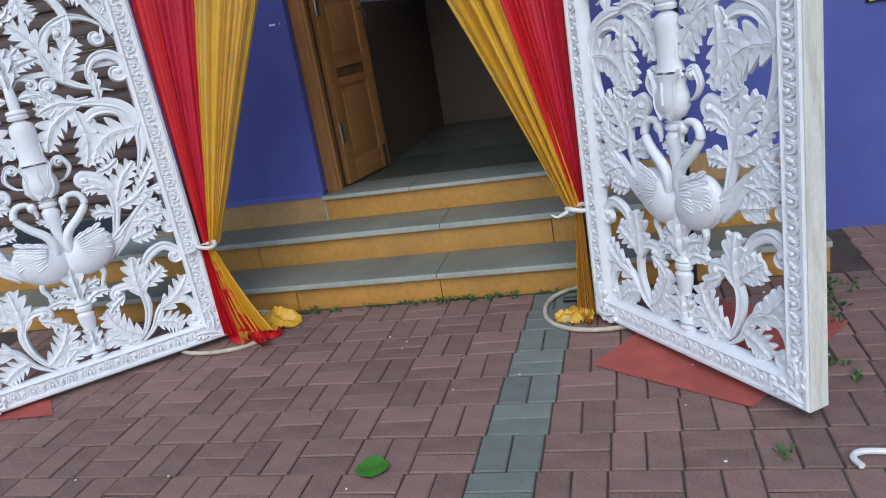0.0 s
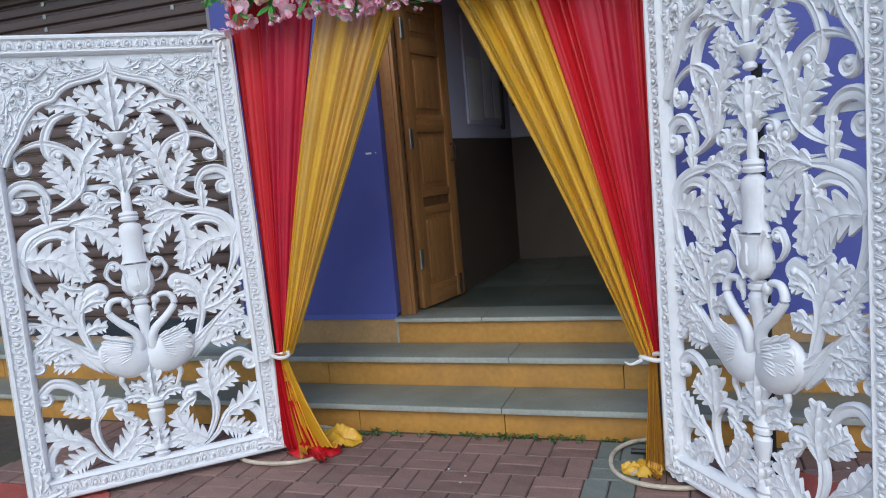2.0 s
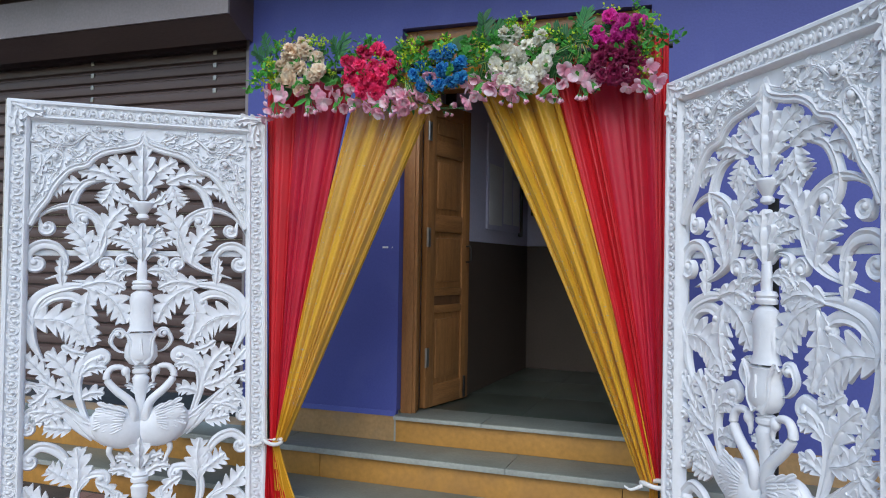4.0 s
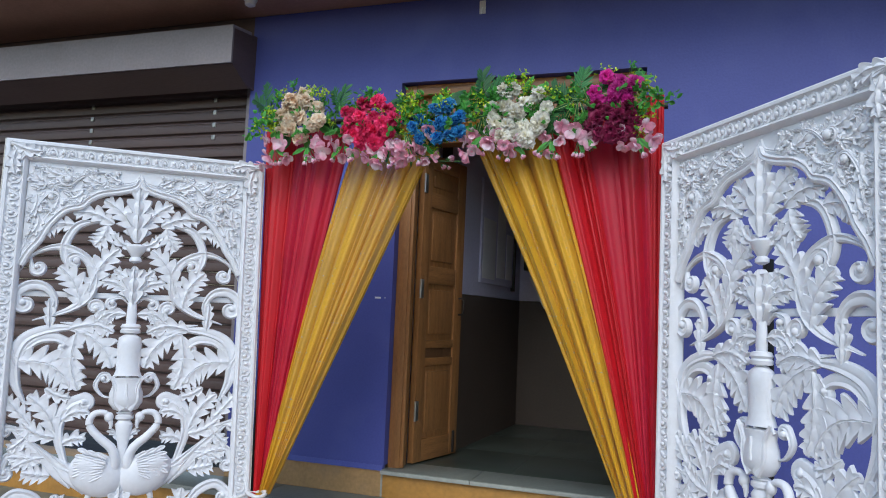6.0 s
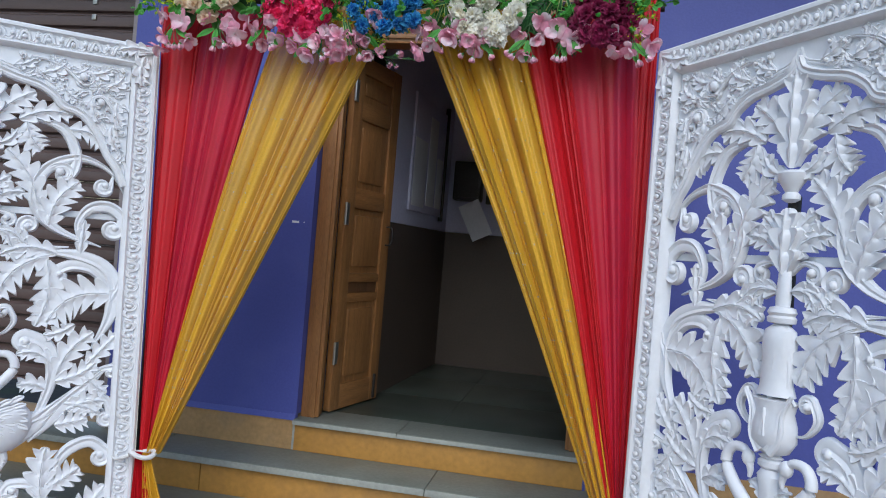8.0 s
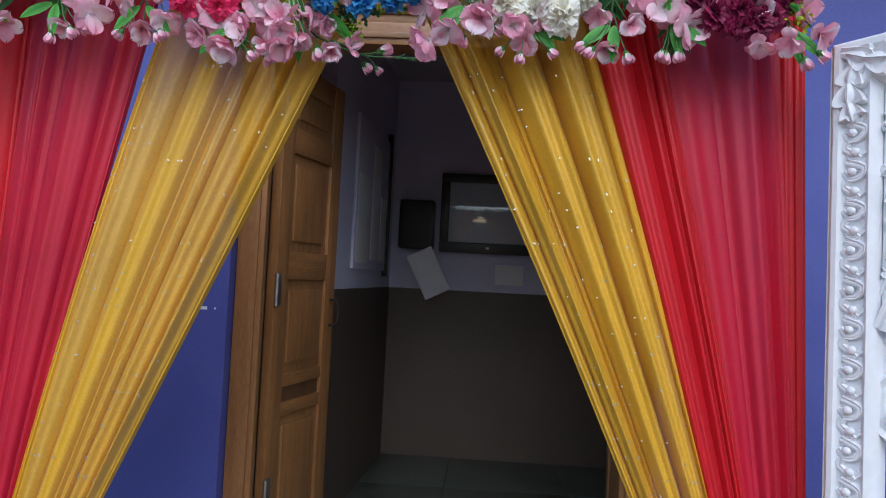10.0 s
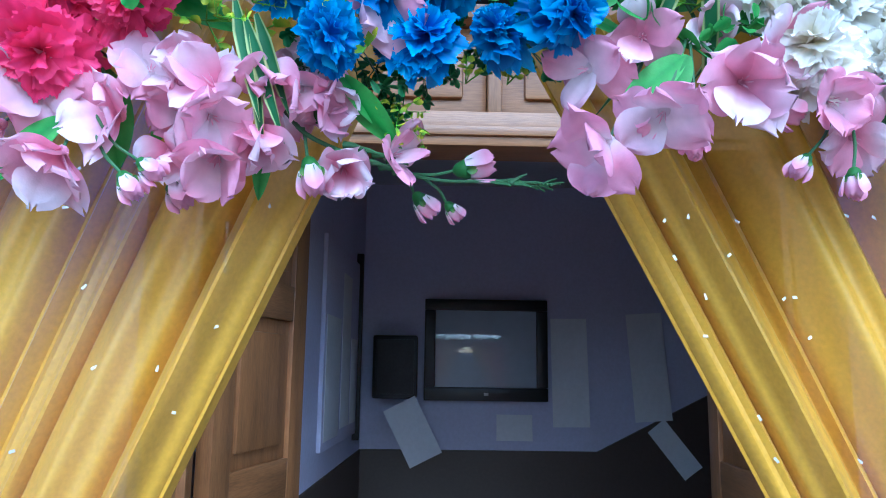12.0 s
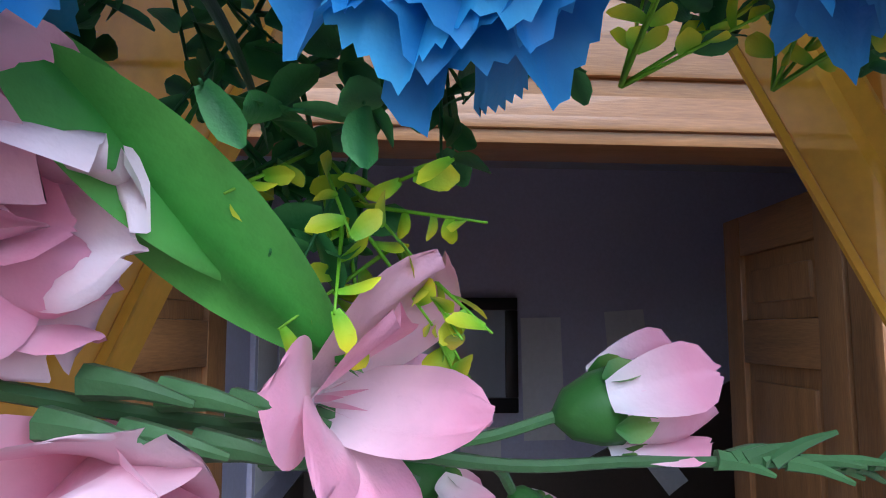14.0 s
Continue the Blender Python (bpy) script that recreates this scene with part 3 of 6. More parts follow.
def border_strip(length, horizontal):
    """A run of small carved florets between two beads."""
    bm = bmesh.new()
    n = int(length / 0.036)
    for i in range(n):
        c = (i + 0.5) * length / n - length / 2
        flip_it = 1 if i % 2 else -1
        own = groove([(-0.014, -0.010), (-0.004, 0.012 * flip_it), (0.010, 0.006), (0.012, -0.008)], 0.006, 0.004, 0.014, 0.0, 3)
        knob(own, 0.001, -0.002 * flip_it, 0.006, 0.016)
        groove([(0.0, -0.014 * flip_it), (0.016, -0.004)], 0.005, 0.003, 0.011, 0.0, 2, own)
        m = Matrix.Translation((c, 0, 0)) if horizontal else Matrix.Translation((0, 0, c)) @ Matrix.Rotation(radians(90), 4, "Y")
        merge(bm, own, m @ Matrix.Diagonal((1.30, 0.85, 1.5, 1)))
    return bm


def frame_bar(a, b, width, inner):
    """A moulded bar from a to b (mitred), with its inner side towards inner."""
    prof = ((0, 0), (0, 0.046), (0.006, 0.052), (0.016, 0.052), (0.021, 0.044), (0.026, 0.040), (0.064, 0.040), (0.068, 0.046), (0.074, 0.050), (0.080, 0.046), (width, 0.030), (width, 0))
    a, b, inner = Vector(a), Vector(b), Vector(inner)
    d = (b - a).normalized()
    bm = bmesh.new()
    rows = []
    for p, s in ((a, 1), (b, -1)):
        rows.append([bm.verts.new(Vector((p.x, 0, p.y)) + Vector((inner.x, 0, inner.y)) * u + Vector((d.x, 0, d.y)) * (s * u) + Vector((0, -h, 0))) for u, h in prof])
    n = len(prof)
    for k in range(n):
        bm.faces.new((rows[0][k], rows[0][(k + 1) % n], rows[1][(k + 1) % n], rows[1][k]))
    bm.faces.new(rows[0][::-1])
    bm.faces.new(rows[1])
    return bm


def carving(p, s):
    """The mirrored leaves and scrolls of one half of a panel; s is 1 or -1 for the half."""

    def leaf(root, tip, width, bend, lobes):
        part("leaf", flip(carved_leaf(root, tip, 0.95 * width, bend, lobes), s), WHITE, p)

    def strap(path, w0, w1, mid=0.0, r=0.0, turn=0):
        bm = curled(path, 1.7 * w0, 1.35 * w1, r, turn, 0.021) if turn else groove(path, 1.55 * w0, 1.5 * w1, 0.022, mid=mid, ends=(0.25, 0.35))
        part("scroll", flip(bm, s), WHITE, p)

    leaf((-0.0, 1.56), (0.154, 1.728), 0.052, -0.1, 5)
    leaf((0.096, 1.616), (0.273, 1.651), 0.042, -0.12, 4)
    leaf((0.12, 1.61), (0.174, 1.509), 0.049, 0.1, 4)
    leaf((0.247, 1.599), (0.371, 1.539), 0.042, -0.2, 4)
    leaf((0.009, 1.519), (0.099, 1.593), 0.026, 0.2, 3)
    leaf((0.172, 1.316), (0.052, 1.519), 0.052, 0.1, 5)
    leaf((0.01, 1.299), (0.139, 1.363), 0.038, -0.15, 4)
    leaf((0.004, 1.313), (0.09, 1.421), 0.035, -0.1, 4)
    leaf((0.022, 1.22), (0.1, 1.165), 0.03, -0.3, 3)
    leaf((0.203, 1.247), (0.306, 1.426), 0.056, -0.12, 5)
    leaf((0.312, 1.156), (0.321, 1.29), 0.025, 0, 3)
    leaf((0.24, 1.152), (0.054, 1.134), 0.042, 0.15, 4)
    leaf((0.215, 1.149), (0.059, 0.974), 0.06, 0.15, 5)
    leaf((0.21, 1.131), (0.179, 0.88), 0.052, -0.1, 5)
    leaf((0.425, 1.015), (0.208, 0.893), 0.077, 0.2, 6)
    leaf((0.414, 0.978), (0.465, 1.084), 0.021, 0, 2)
    leaf((0.26, 0.728), (0.382, 0.884), 0.049, -0.1, 4)
    leaf((0.243, 0.768), (0.127, 0.797), 0.035, 0.2, 3)
    leaf((0.234, 0.676), (0.137, 0.69), 0.035, 0.15, 3)
    leaf((0.259, 0.704), (0.393, 0.777), 0.042, 0.1, 4)
    leaf((0.354, 0.761), (0.458, 0.88), 0.038, 0, 4)
    leaf((0.3, 0.602), (0.431, 0.629), 0.045, -0.1, 4)
    leaf((0.266, 0.551), (0.377, 0.569), 0.045, 0, 4)
    leaf((0.241, 0.291), (0.248, 0.487), 0.053, -0.05, 4)
    leaf((0.258, 0.333), (0.359, 0.402), 0.049, 0, 4)
    leaf((0.196, 0.118), (0.075, 0.285), 0.057, -0.12, 5)
    leaf((0.141, 0.084), (0.021, 0.153), 0.046, 0.15, 4)
    leaf((0.296, 0.212), (0.447, 0.339), 0.053, 0.1, 4)
    leaf((0.258, 0.159), (0.372, 0.097), 0.053, -0.1, 5)
    leaf((0.013, 0.325), (0.134, 0.359), 0.029, -0.2, 3)
    leaf((0.008, 0.116), (0.123, 0.16), 0.038, -0.1, 3)
    leaf((0.31, 0.905), (0.205, 0.865), 0.030, -0.1, 3)
    leaf((0.35, 0.735), (0.435, 0.655), 0.032, 0.1, 3)
    leaf((0.29, 0.625), (0.415, 0.575), 0.034, -0.1, 3)
    leaf((0.17, 0.315), (0.085, 0.245), 0.030, 0.1, 3)
    leaf((0.05, 1.225), (0.135, 1.175), 0.026, -0.2, 3)
    strap([(0.379, 1.186), (0.242, 1.236), (0.17, 1.309), (0.163, 1.4), (0.208, 1.469), (0.3, 1.502), (0.394, 1.464), (0.453, 1.371)], 0.013, 0.006, 0.006)
    strap([(0.176, 1.403), (0.194, 1.447), (0.224, 1.466)], 0.01, 0.009, 0, 0.03, -1)
    strap([(0.404, 1.452), (0.396, 1.405)], 0.012, 0.009, 0, 0.024, -1)
    strap([(0.137, 1.625), (0.233, 1.602), (0.28, 1.515), (0.27, 1.441), (0.23, 1.4)], 0.01, 0.01, 0.004)
    strap([(0.323, 1.183), (0.298, 1.257), (0.332, 1.321), (0.395, 1.334), (0.444, 1.297), (0.44, 1.252)], 0.014, 0.011, 0.003, 0.028, -1)
    strap([(0.275, 1.18), (0.19, 1.175), (0.137, 1.201), (0.124, 1.241)], 0.012, 0.01, 0, 0.024, -1)
    strap([(0.366, 0.815), (0.422, 0.932), (0.432, 1.037), (0.395, 1.112), (0.309, 1.15), (0.207, 1.16), (0.123, 1.172)], 0.016, 0.006, 0.008)
    strap([(0.431, 0.959), (0.408, 1.043), (0.351, 1.104), (0.288, 1.114), (0.243, 1.094)], 0.014, 0.01, 0, 0.02, 1)
    strap([(0.165, 0.507), (0.219, 0.609), (0.251, 0.732), (0.227, 0.827), (0.169, 0.862)], 0.016, 0.01, 0.002, 0.024, 1)
    strap([(0.189, 0.496), (0.275, 0.604), (0.371, 0.697), (0.451, 0.774)], 0.02, 0.003, 0.004)
    strap([(0.3, 0.602), (0.37, 0.648), (0.425, 0.633), (0.447, 0.573)], 0.01, 0.01, 0, 0.022, -1)
    strap([(0.302, 0.692), (0.38, 0.733), (0.434, 0.746)], 0.009, 0.009, 0, 0.015, -1)
    strap([(0.098, 0.084), (0.188, 0.114), (0.241, 0.204), (0.247, 0.29), (0.204, 0.348), (0.152, 0.355)], 0.012, 0.01, 0.014, 0.026, 1)
    strap([(0.242, 0.214), (0.251, 0.334), (0.301, 0.446), (0.378, 0.485), (0.432, 0.45)], 0.014, 0.01, 0.002, 0.026, -1)
    strap([(0.168, 0.078), (0.241, 0.132), (0.299, 0.211), (0.38, 0.235), (0.432, 0.182), (0.436, 0.118)], 0.014, 0.01, 0.004, 0.024, -1)
    strap([(0.012, 0.079), (0.096, 0.069), (0.18, 0.095)], 0.01, 0.016, 0)


def spandrel(p, s):
    """The corner plate over the arch with its moulded edge and raised foliage."""
    curve = [(v.x, v.z) for v in smooth_path([(x, 0, z) for x, z in ARCH], 4)]
    bm = bmesh.new()
    top = 1.862
    rows = [[bm.verts.new((x, -d, z)) for d in (0.008, 0.026) for z in (zz, top)] for x, zz in curve]
    for r0, r1 in zip(rows, rows[1:]):
        for a, b in ((0, 1), (1, 3), (3, 2), (2, 0)):
            bm.faces.new((r0[a], r0[b], r1[b], r1[a]))
    plate = part("spandrel", flip(bm, s), WHITE, p)
    bm = groove(curve, 0.015, 0.015, 0.022, 0.02, 1)
    groove([(x * 1.03, z + 0.026 + 0.02 * min(1, x / 0.4)) for x, z in curve], 0.007, 0.007, 0.014, 0.022, 1, bm)
    part("arch_moulding", flip(bm, s), WHITE, p)
    bm = curled([(0.09, 1.825), (0.16, 1.838), (0.23, 1.815), (0.275, 1.775)], 0.007, 0.007, 0.03, 1, 0.016)
    merge(bm, curled([(0.425, 1.52), (0.405, 1.60), (0.39, 1.68), (0.36, 1.725)], 0.007, 0.007, 0.026, 1, 0.016))
    # a rosette with leaves winding away from it
    for k in range(7):
        q = math.tau * k / 7
        lobe(bm, Vector((0.335, 0, 1.765)), Vector((math.cos(q), 0, math.sin(q))), 0.030, 0.011, 0.016, 0.0, 0.3)
    for q0, q1, wd in (((0.07, 1.80), (0.14, 1.845), 0.017), ((0.16, 1.79), (0.235, 1.845), 0.022), ((0.30, 1.81), (0.38, 1.845), 0.022), ((0.22, 1.755), (0.275, 1.71), 0.022), ((0.365, 1.77), (0.42, 1.825), 0.024),
                       ((0.32, 1.72), (0.35, 1.635), 0.022), ((0.40, 1.72), (0.425, 1.62), 0.022), ((0.385, 1.625), (0.415, 1.54), 0.020), ((0.25, 1.80), (0.305, 1.84), 0.018)):
        merge(bm, carved_leaf(q0, q1, wd * 1.25, 0.12, 3, 0.015, 0.0))
    rnd = random.Random(15)
    taken = []
    for _ in range(900):
        x, z = rnd.uniform(0.07, 0.425), rnd.uniform(1.46, 1.845)
        low = float(np.interp(x, [a[0] for a in ARCH], [a[1] for a in ARCH]))
        if z < low + 0.035 or math.hypot(x - 0.335, z - 1.765) < 0.03 or any(math.hypot(x - a, z - b) < 0.030 for a, b in taken):
            continue
        taken.append((x, z))
        q = rnd.uniform(0, math.tau)
        c, d = math.cos(q) * 0.016, math.sin(q) * 0.016
        if len(taken) % 2:
            merge(bm, carved_leaf((x - 1.2 * c, z - 1.2 * d), (x + 1.3 * c, z + 1.3 * d), 0.014, 0.2, 3, 0.012, 0.0))
            continue
        merge(bm, curled([(x - c, z - d), (x - 0.3 * c - 0.4 * d, z - 0.3 * d + 0.4 * c), (x + 0.5 * c, z + 0.5 * d)], 0.005, 0.004, 0.010, rnd.choice((-1, 1)), 0.011))
    bm.transform(Matrix.Translation((0, -0.024, 0)))
    part("raised_foliage", flip(bm, s), WHITE, plate)


def turned(p, name, profile, squash=0.7):
    return part(name, lathe(profile, 18, squash, centre=(0, -0.02, 0)), WHITE, p)


def carved_panel(at):
    p = thing("carved_panel", "white painted carved wooden screen with swans, leaves and scrolls", "screen panel", group="carved screens beside the arch", at=at)
    w, h = PW / 2, PH
    for n, a, b, i, ln in (("rail", (-w, h), (w, h), (0, -1), PW), ("rail", (w, 0), (-w, 0), (0, 1), PW), ("stile", (-w, 0), (-w, h), (1, 0), PH), ("stile", (w, h), (w, 0), (-1, 0), PH)):
        bar = part(n, frame_bar(a, b, STILE, i), WHITE, p)
        horizontal = n == "rail"
        strip = border_strip(ln - 0.24, horizontal)
        off = Vector(((a[0] + b[0]) / 2 + i[0] * 0.045, -0.040, (a[1] + b[1]) / 2 + i[1] * 0.045))
        strip.transform(Matrix.Translation(off))
        part("carved_border", strip, WHITE, bar)
    for s in (-1, 1):
        x0, x1 = sorted((s * (w + 0.001), s * (w + 0.004)))
        part("raw_edge", box(x0, x1, -0.046, 0.023, 0.004, h - 0.004, 0), RAWWOOD, p, "chipped cream edge")
        x0, x1 = sorted((s * (w - 0.06), s * w))
        part("back_stile", box(x0, x1, 0.001, 0.024, 0.002, h - 0.002, 0.002), RAWWOOD, p)
        for t in (0, 1):
            z, sz = (h - 0.045, -1) if t else (0.045, 1)
            bm = carved_leaf((s * (w - 0.03), z - sz * 0.02), (s * (w - 0.15), z), 0.030, 0.1, 3, 0.018, 0.042)
            merge(bm, carved_leaf((s * (w - 0.045), z), (s * (w - 0.05), z + sz * 0.12), 0.030, 0.1, 3, 0.018, 0.042))
            merge(bm, groove([(s * (w - 0.02), z - sz * 0.025), (s * (w - 0.075), z - sz * 0.01), (s * (w - 0.06), z + sz * 0.04), (s * (w - 0.03), z + sz * 0.02)], 0.012, 0.008, 0.02, 0.04))
            part("corner_leaf", bm, WHITE, p)
        spandrel(p, s)
        carving(p, s)
        swan(p, s)
        part("side_curl", curled([(s * 0.012, 1.262), (s * 0.045, 1.292), (s * 0.085, 1.285)], 0.012, 0.009, 0.022, -s, 0.022), WHITE, p)
        part("handle_curl", curled([(s * 0.045, 0.862), (s * 0.092, 0.872), (s * 0.122, 0.912), (s * 0.108, 0.952)], 0.011, 0.009, 0.022, s, 0.020), WHITE, p)
        part("stem_leaf", carved_leaf((s * 0.012, 0.675), (s * 0.072, 0.725), 0.016, -0.2 * s, 2, 0.018), WHITE, p)
        part("drop_leaf", carved_leaf((s * 0.010, 0.375), (s * 0.105, 0.42), 0.026, -0.12 * s, 3), WHITE, p)
    part("crown_leaf", carved_leaf((0, 1.535), (0, 1.808), 0.052, 0.0, 4, 0.032), WHITE, p)
    turned(p, "cup", [(0.012, 1.448), (0.026, 1.455), (0.026, 1.466), (0.018, 1.474), (0.026, 1.486), (0.040, 1.505), (0.044, 1.522), (0.03, 1.53)])
    part("crown_leaf", carved_leaf((0, 1.262), (0, 1.445), 0.046, 0.0, 3, 0.032), WHITE, p)
    turned(p, "post", [(0.018, 1.15), (0.022, 1.20), (0.018, 1.27), (0.012, 1.28)])
    turned(p, "ring", [(0.014, 1.135), (0.040, 1.14), (0.042, 1.152), (0.036, 1.158), (0.042, 1.166), (0.036, 1.178), (0.014, 1.182)])
    turned(p, "bell", [(0.012, 0.952), (0.056, 0.956), (0.046, 0.985), (0.046, 1.05), (0.050, 1.09), (0.044, 1.12), (0.024, 1.134), (0.014, 1.138)])
    for s in (-1, 0, 1):
        part("bell_petal", groove([(s * 0.024, 1.08), (s * 0.034, 1.02), (s * 0.040, 0.97), (s * 0.066, 0.938)], 0.020, 0.004, 0.012, 0.040 - 0.016 * abs(s), 4), WHITE, p)
    bm = lathe([(0.02, 0.805), (0.048, 0.815), (0.068, 0.845), (0.066, 0.885), (0.056, 0.915), (0.064, 0.945), (0.03, 0.95)], 18, 0.65, centre=(0, -0.02, 0))
    for s in (-1, 1):
        merge(bm, groove([(s * 0.012, 0.815), (s * 0.040, 0.855), (s * 0.046, 0.915), (s * 0.072, 0.965)], 0.016, 0.004, 0.014, 0.045))
    merge(bm, groove([(0, 0.925), (0, 0.885), (0, 0.855)], 0.003, 0.013, 0.012, 0.056))
    part("tulip", bm, WHITE, p)
    turned(p, "baluster", [(0.014, 0.54), (0.020, 0.66), (0.030, 0.72), (0.036, 0.752), (0.024, 0.768), (0.036, 0.776), (0.036, 0.788), (0.026, 0.794), (0.036, 0.80), (0.02, 0.807)])
    part("crown_leaf", carved_leaf((0, 0.365), (0, 0.525), 0.044, 0.0, 3, 0.036), WHITE, p)
    turned(p, "baluster", [(0.018, 0.205), (0.032, 0.25), (0.036, 0.29), (0.024, 0.302), (0.036, 0.310), (0.036, 0.324), (0.028, 0.330), (0.036, 0.338), (0.018, 0.352), (0.015, 0.39)])
    part("crown_leaf", carved_leaf((0, 0.12), (0, 0.235), 0.040, 0.0, 3, 0.03), WHITE, p)
    turned(p, "baluster", [(0.026, 0.078), (0.034, 0.10), (0.022, 0.106), (0.034, 0.118), (0.03, 0.135), (0.02, 0.148)])
    for z in (1.30, 0.585):
        part("back_batten", box(-HALF - 0.02, HALF + 0.02, 0.0, 0.018, z - 0.012, z + 0.012, 0.003), WHITE, p)
    return p


left_panel = carved_panel(pose(-0.694, -1.183, 0.020, -4.16, -0.576, 40.9) @ Matrix.Diagonal((1.01, 1, 1, 1)))
right_panel = copy_thing(left_panel, pose(1.797, -1.272, 0.030, -0.85, -1.04, -53.8) @ Matrix.Diagonal((0.968, 1, 1.014, 1)))
prop = thing("prop_pole", "dark iron prop pole behind the carved screen", "pole")
part("pole", tube([(1.815, -1.185, 0.0), (1.805, -1.20, 1.52)], 0.017, 10, 1), IRON, prop)
part("foot", box(1.765, 1.865, -1.22, -1.12, 0.012, 0.022, 0.003), IRON, prop)

# ---- draped arch ----
AY = -0.84
BAR = -0.715
arch = thing("arch_frame", "iron arch frame holding the drapes and flowers", "arch")
for x in (-0.37, 1.425):
    part("post", tube([(x, BAR + 0.03, 0.0), (x, BAR + 0.03, 2.2)], 0.014, 10, 1), IRON, arch)
    part("base_bar", tube([(x - 0.12, BAR + 0.03, 0.012), (x + 0.12, BAR + 0.03, 0.012)], 0.012, 8, 1), IRON, arch)
part("crossbar", tube([(-0.41, BAR + 0.03, 2.19), (1.47, BAR + 0.03, 2.19)], 0.014, 10, 1), IRON, arch)


def drape(label, mat, top0, top1, tie, width, seed, folds, bulge=0.0, y=0.0, tie_z=0.47, ztop=2.15, edge=0.0, dots=0, deep_by=1.0):
    """A pleated length of cloth that hangs from the bar and narrows to its tie."""
    rnd = random.Random(seed)
    bm = bmesh.new()
    nu, nv = folds * 16, 48
    cuts = [0.0]
    for _ in range(folds):
        cuts.append(cuts[-1] + rnd.choice((0.35, 0.6, 1.0, 1.6, 2.2)))
    cuts = [c / cuts[-1] for c in cuts]
    deep = [rnd.uniform(0.55, 1.25) for _ in range(folds)]
    lean = [rnd.uniform(-0.6, 0.6) for _ in range(folds)]
    drift = [rnd.uniform(0, 6.28) for _ in range(folds)]
    thin = bm.verts.layers.float.new("thin")
    single = [rnd.random() for _ in range(folds)]
    grid = []
    for j in range(nv + 1):
        t = j / nv
        row = []
        z = ztop + (tie_z - ztop) * t
        for i in range(nu + 1):
            u = i / nu
            k = min(folds - 1, sum(c <= u for c in cuts) - 1)
            f = (u - cuts[k]) / (cuts[k + 1] - cuts[k])
            f = min(1, max(0, f + 0.10 * math.sin(2.5 * t + drift[k]) * f * (1 - f) * 4 * (1 - t)))
            round_fold = math.sin(math.pi * f) ** 0.5
            skew = lean[k] * math.sin(math.tau * f) * 0.28
            crease = 0.16 * math.sin(math.tau * 2.0 * f + drift[k]) * math.sin(math.pi * f)
            wide = (cuts[k + 1] - cuts[k]) * folds
            amp = deep_by * (0.021 * (1 - 0.45 * t)) * deep[k] * min(1.2, wide)
            x_top, x_tie = top0 + (top1 - top0) * u, tie - width / 2 + width * u
            swing = bulge * math.sin(math.pi * t ** 0.8) * (1 - u if bulge < 0 else u)
            x = x_top + (x_tie - x_top) * t + swing + edge * math.sin(math.pi * t)
            row.append(bm.verts.new((x, BAR + (AY + 0.02 - BAR) * t + y + 0.012 - amp * (round_fold + skew + crease), z)))
            row[-1][thin] = (1 - round_fold) ** 0.5 * 0.9 if single[k] < 0.6 else 0.35 + 0.5 * math.sin(math.pi * f)
        grid.append(row)
    for r0, r1 in zip(grid, grid[1:]):
        for i in range(nu):
            bm.faces.new((r0[i], r0[i + 1], r1[i + 1], r1[i]))
    spots = []
    for _ in range(dots):
        v = grid[rnd.randrange(4, nv - 4)][rnd.randrange(2, nu - 2)].co
        spots.append(v.copy() + Vector((0, -0.0015, 0)))
    hem = bmesh.new()
    for i in (0, nu - 1):
        tube([tuple(r[i].co + Vector((0, -0.001, 0))) for r in grid[::6]], 0.0022, 5, 3, None, hem)
    ob = tagged(link("drape", bm, mat), label, "curtain", "drapes of the arch")
    part("hem", hem, mat, ob)
    if spots:
        sq = bmesh.new()
        for c in spots:
            q = rnd.uniform(0, 3.14)
            a, b = Vector((math.cos(q), 0, math.sin(q))) * 0.0028, Vector((-math.sin(q), 0, math.cos(q))) * 0.0012
            sq.faces.new([sq.verts.new(c + d) for d in (-a - b, a - b, a + b, -a + b)])
        dots_ob = part("sequins", sq, SEQUIN, ob, "tiny silver sequins")
        dots_ob["kind"] = "stuff"
    return ob


def sheer(m, most):
    """Lets what lies behind show through where the cloth is a single layer."""
    n, l = m.node_tree.nodes, m.node_tree.links
    out = n["Material Output"]
    old = out.inputs["Surface"].links[0].from_socket
    at, mul, tr, ms = n.new("ShaderNodeAttribute"), n.new("ShaderNodeMath"), n.new("ShaderNodeBsdfTransparent"), n.new("ShaderNodeMixShader")
    at.attribute_name = "thin"
    mul.operation = "MULTIPLY"
    mul.inputs[1].default_value = most
    l.new(at.outputs["Fac"], mul.inputs[0])
    l.new(mul.outputs[0], ms.inputs[0])
    l.new(old, ms.inputs[1])
    l.new(tr.outputs[0], ms.inputs[2])
    l.new(ms.outputs[0], out.inputs["Surface"])


sheer(GOLD, 0.20)
sheer(CRIMSON, 0.06)
SEQUIN = material("silver_sequin", (0.85, 0.83, 0.75), 0.25, 0.1, metal=0.5, bump=0)
drape("red satin drape gathered at the arch post", RED, -0.405, -0.235, -0.272, 0.03, 1, 3, deep_by=1.5)
drape("crimson sheer drape gathered beside the red cloth", CRIMSON, -0.245, 0.056, -0.252, 0.035, 2, 5, y=0.010, edge=-0.008, deep_by=1.3)
drape("yellow satin drape pulled aside to the tie", GOLD, 0.100, 0.516, -0.225, 0.055, 3, 7, bulge=-0.024, y=-0.004, dots=130, deep_by=2.1)
drape("yellow satin drape pulled aside to the tie", GOLD, 0.612, 0.992, 1.402, 0.055, 4, 7, y=-0.004, edge=0.022, dots=150, deep_by=2.1)
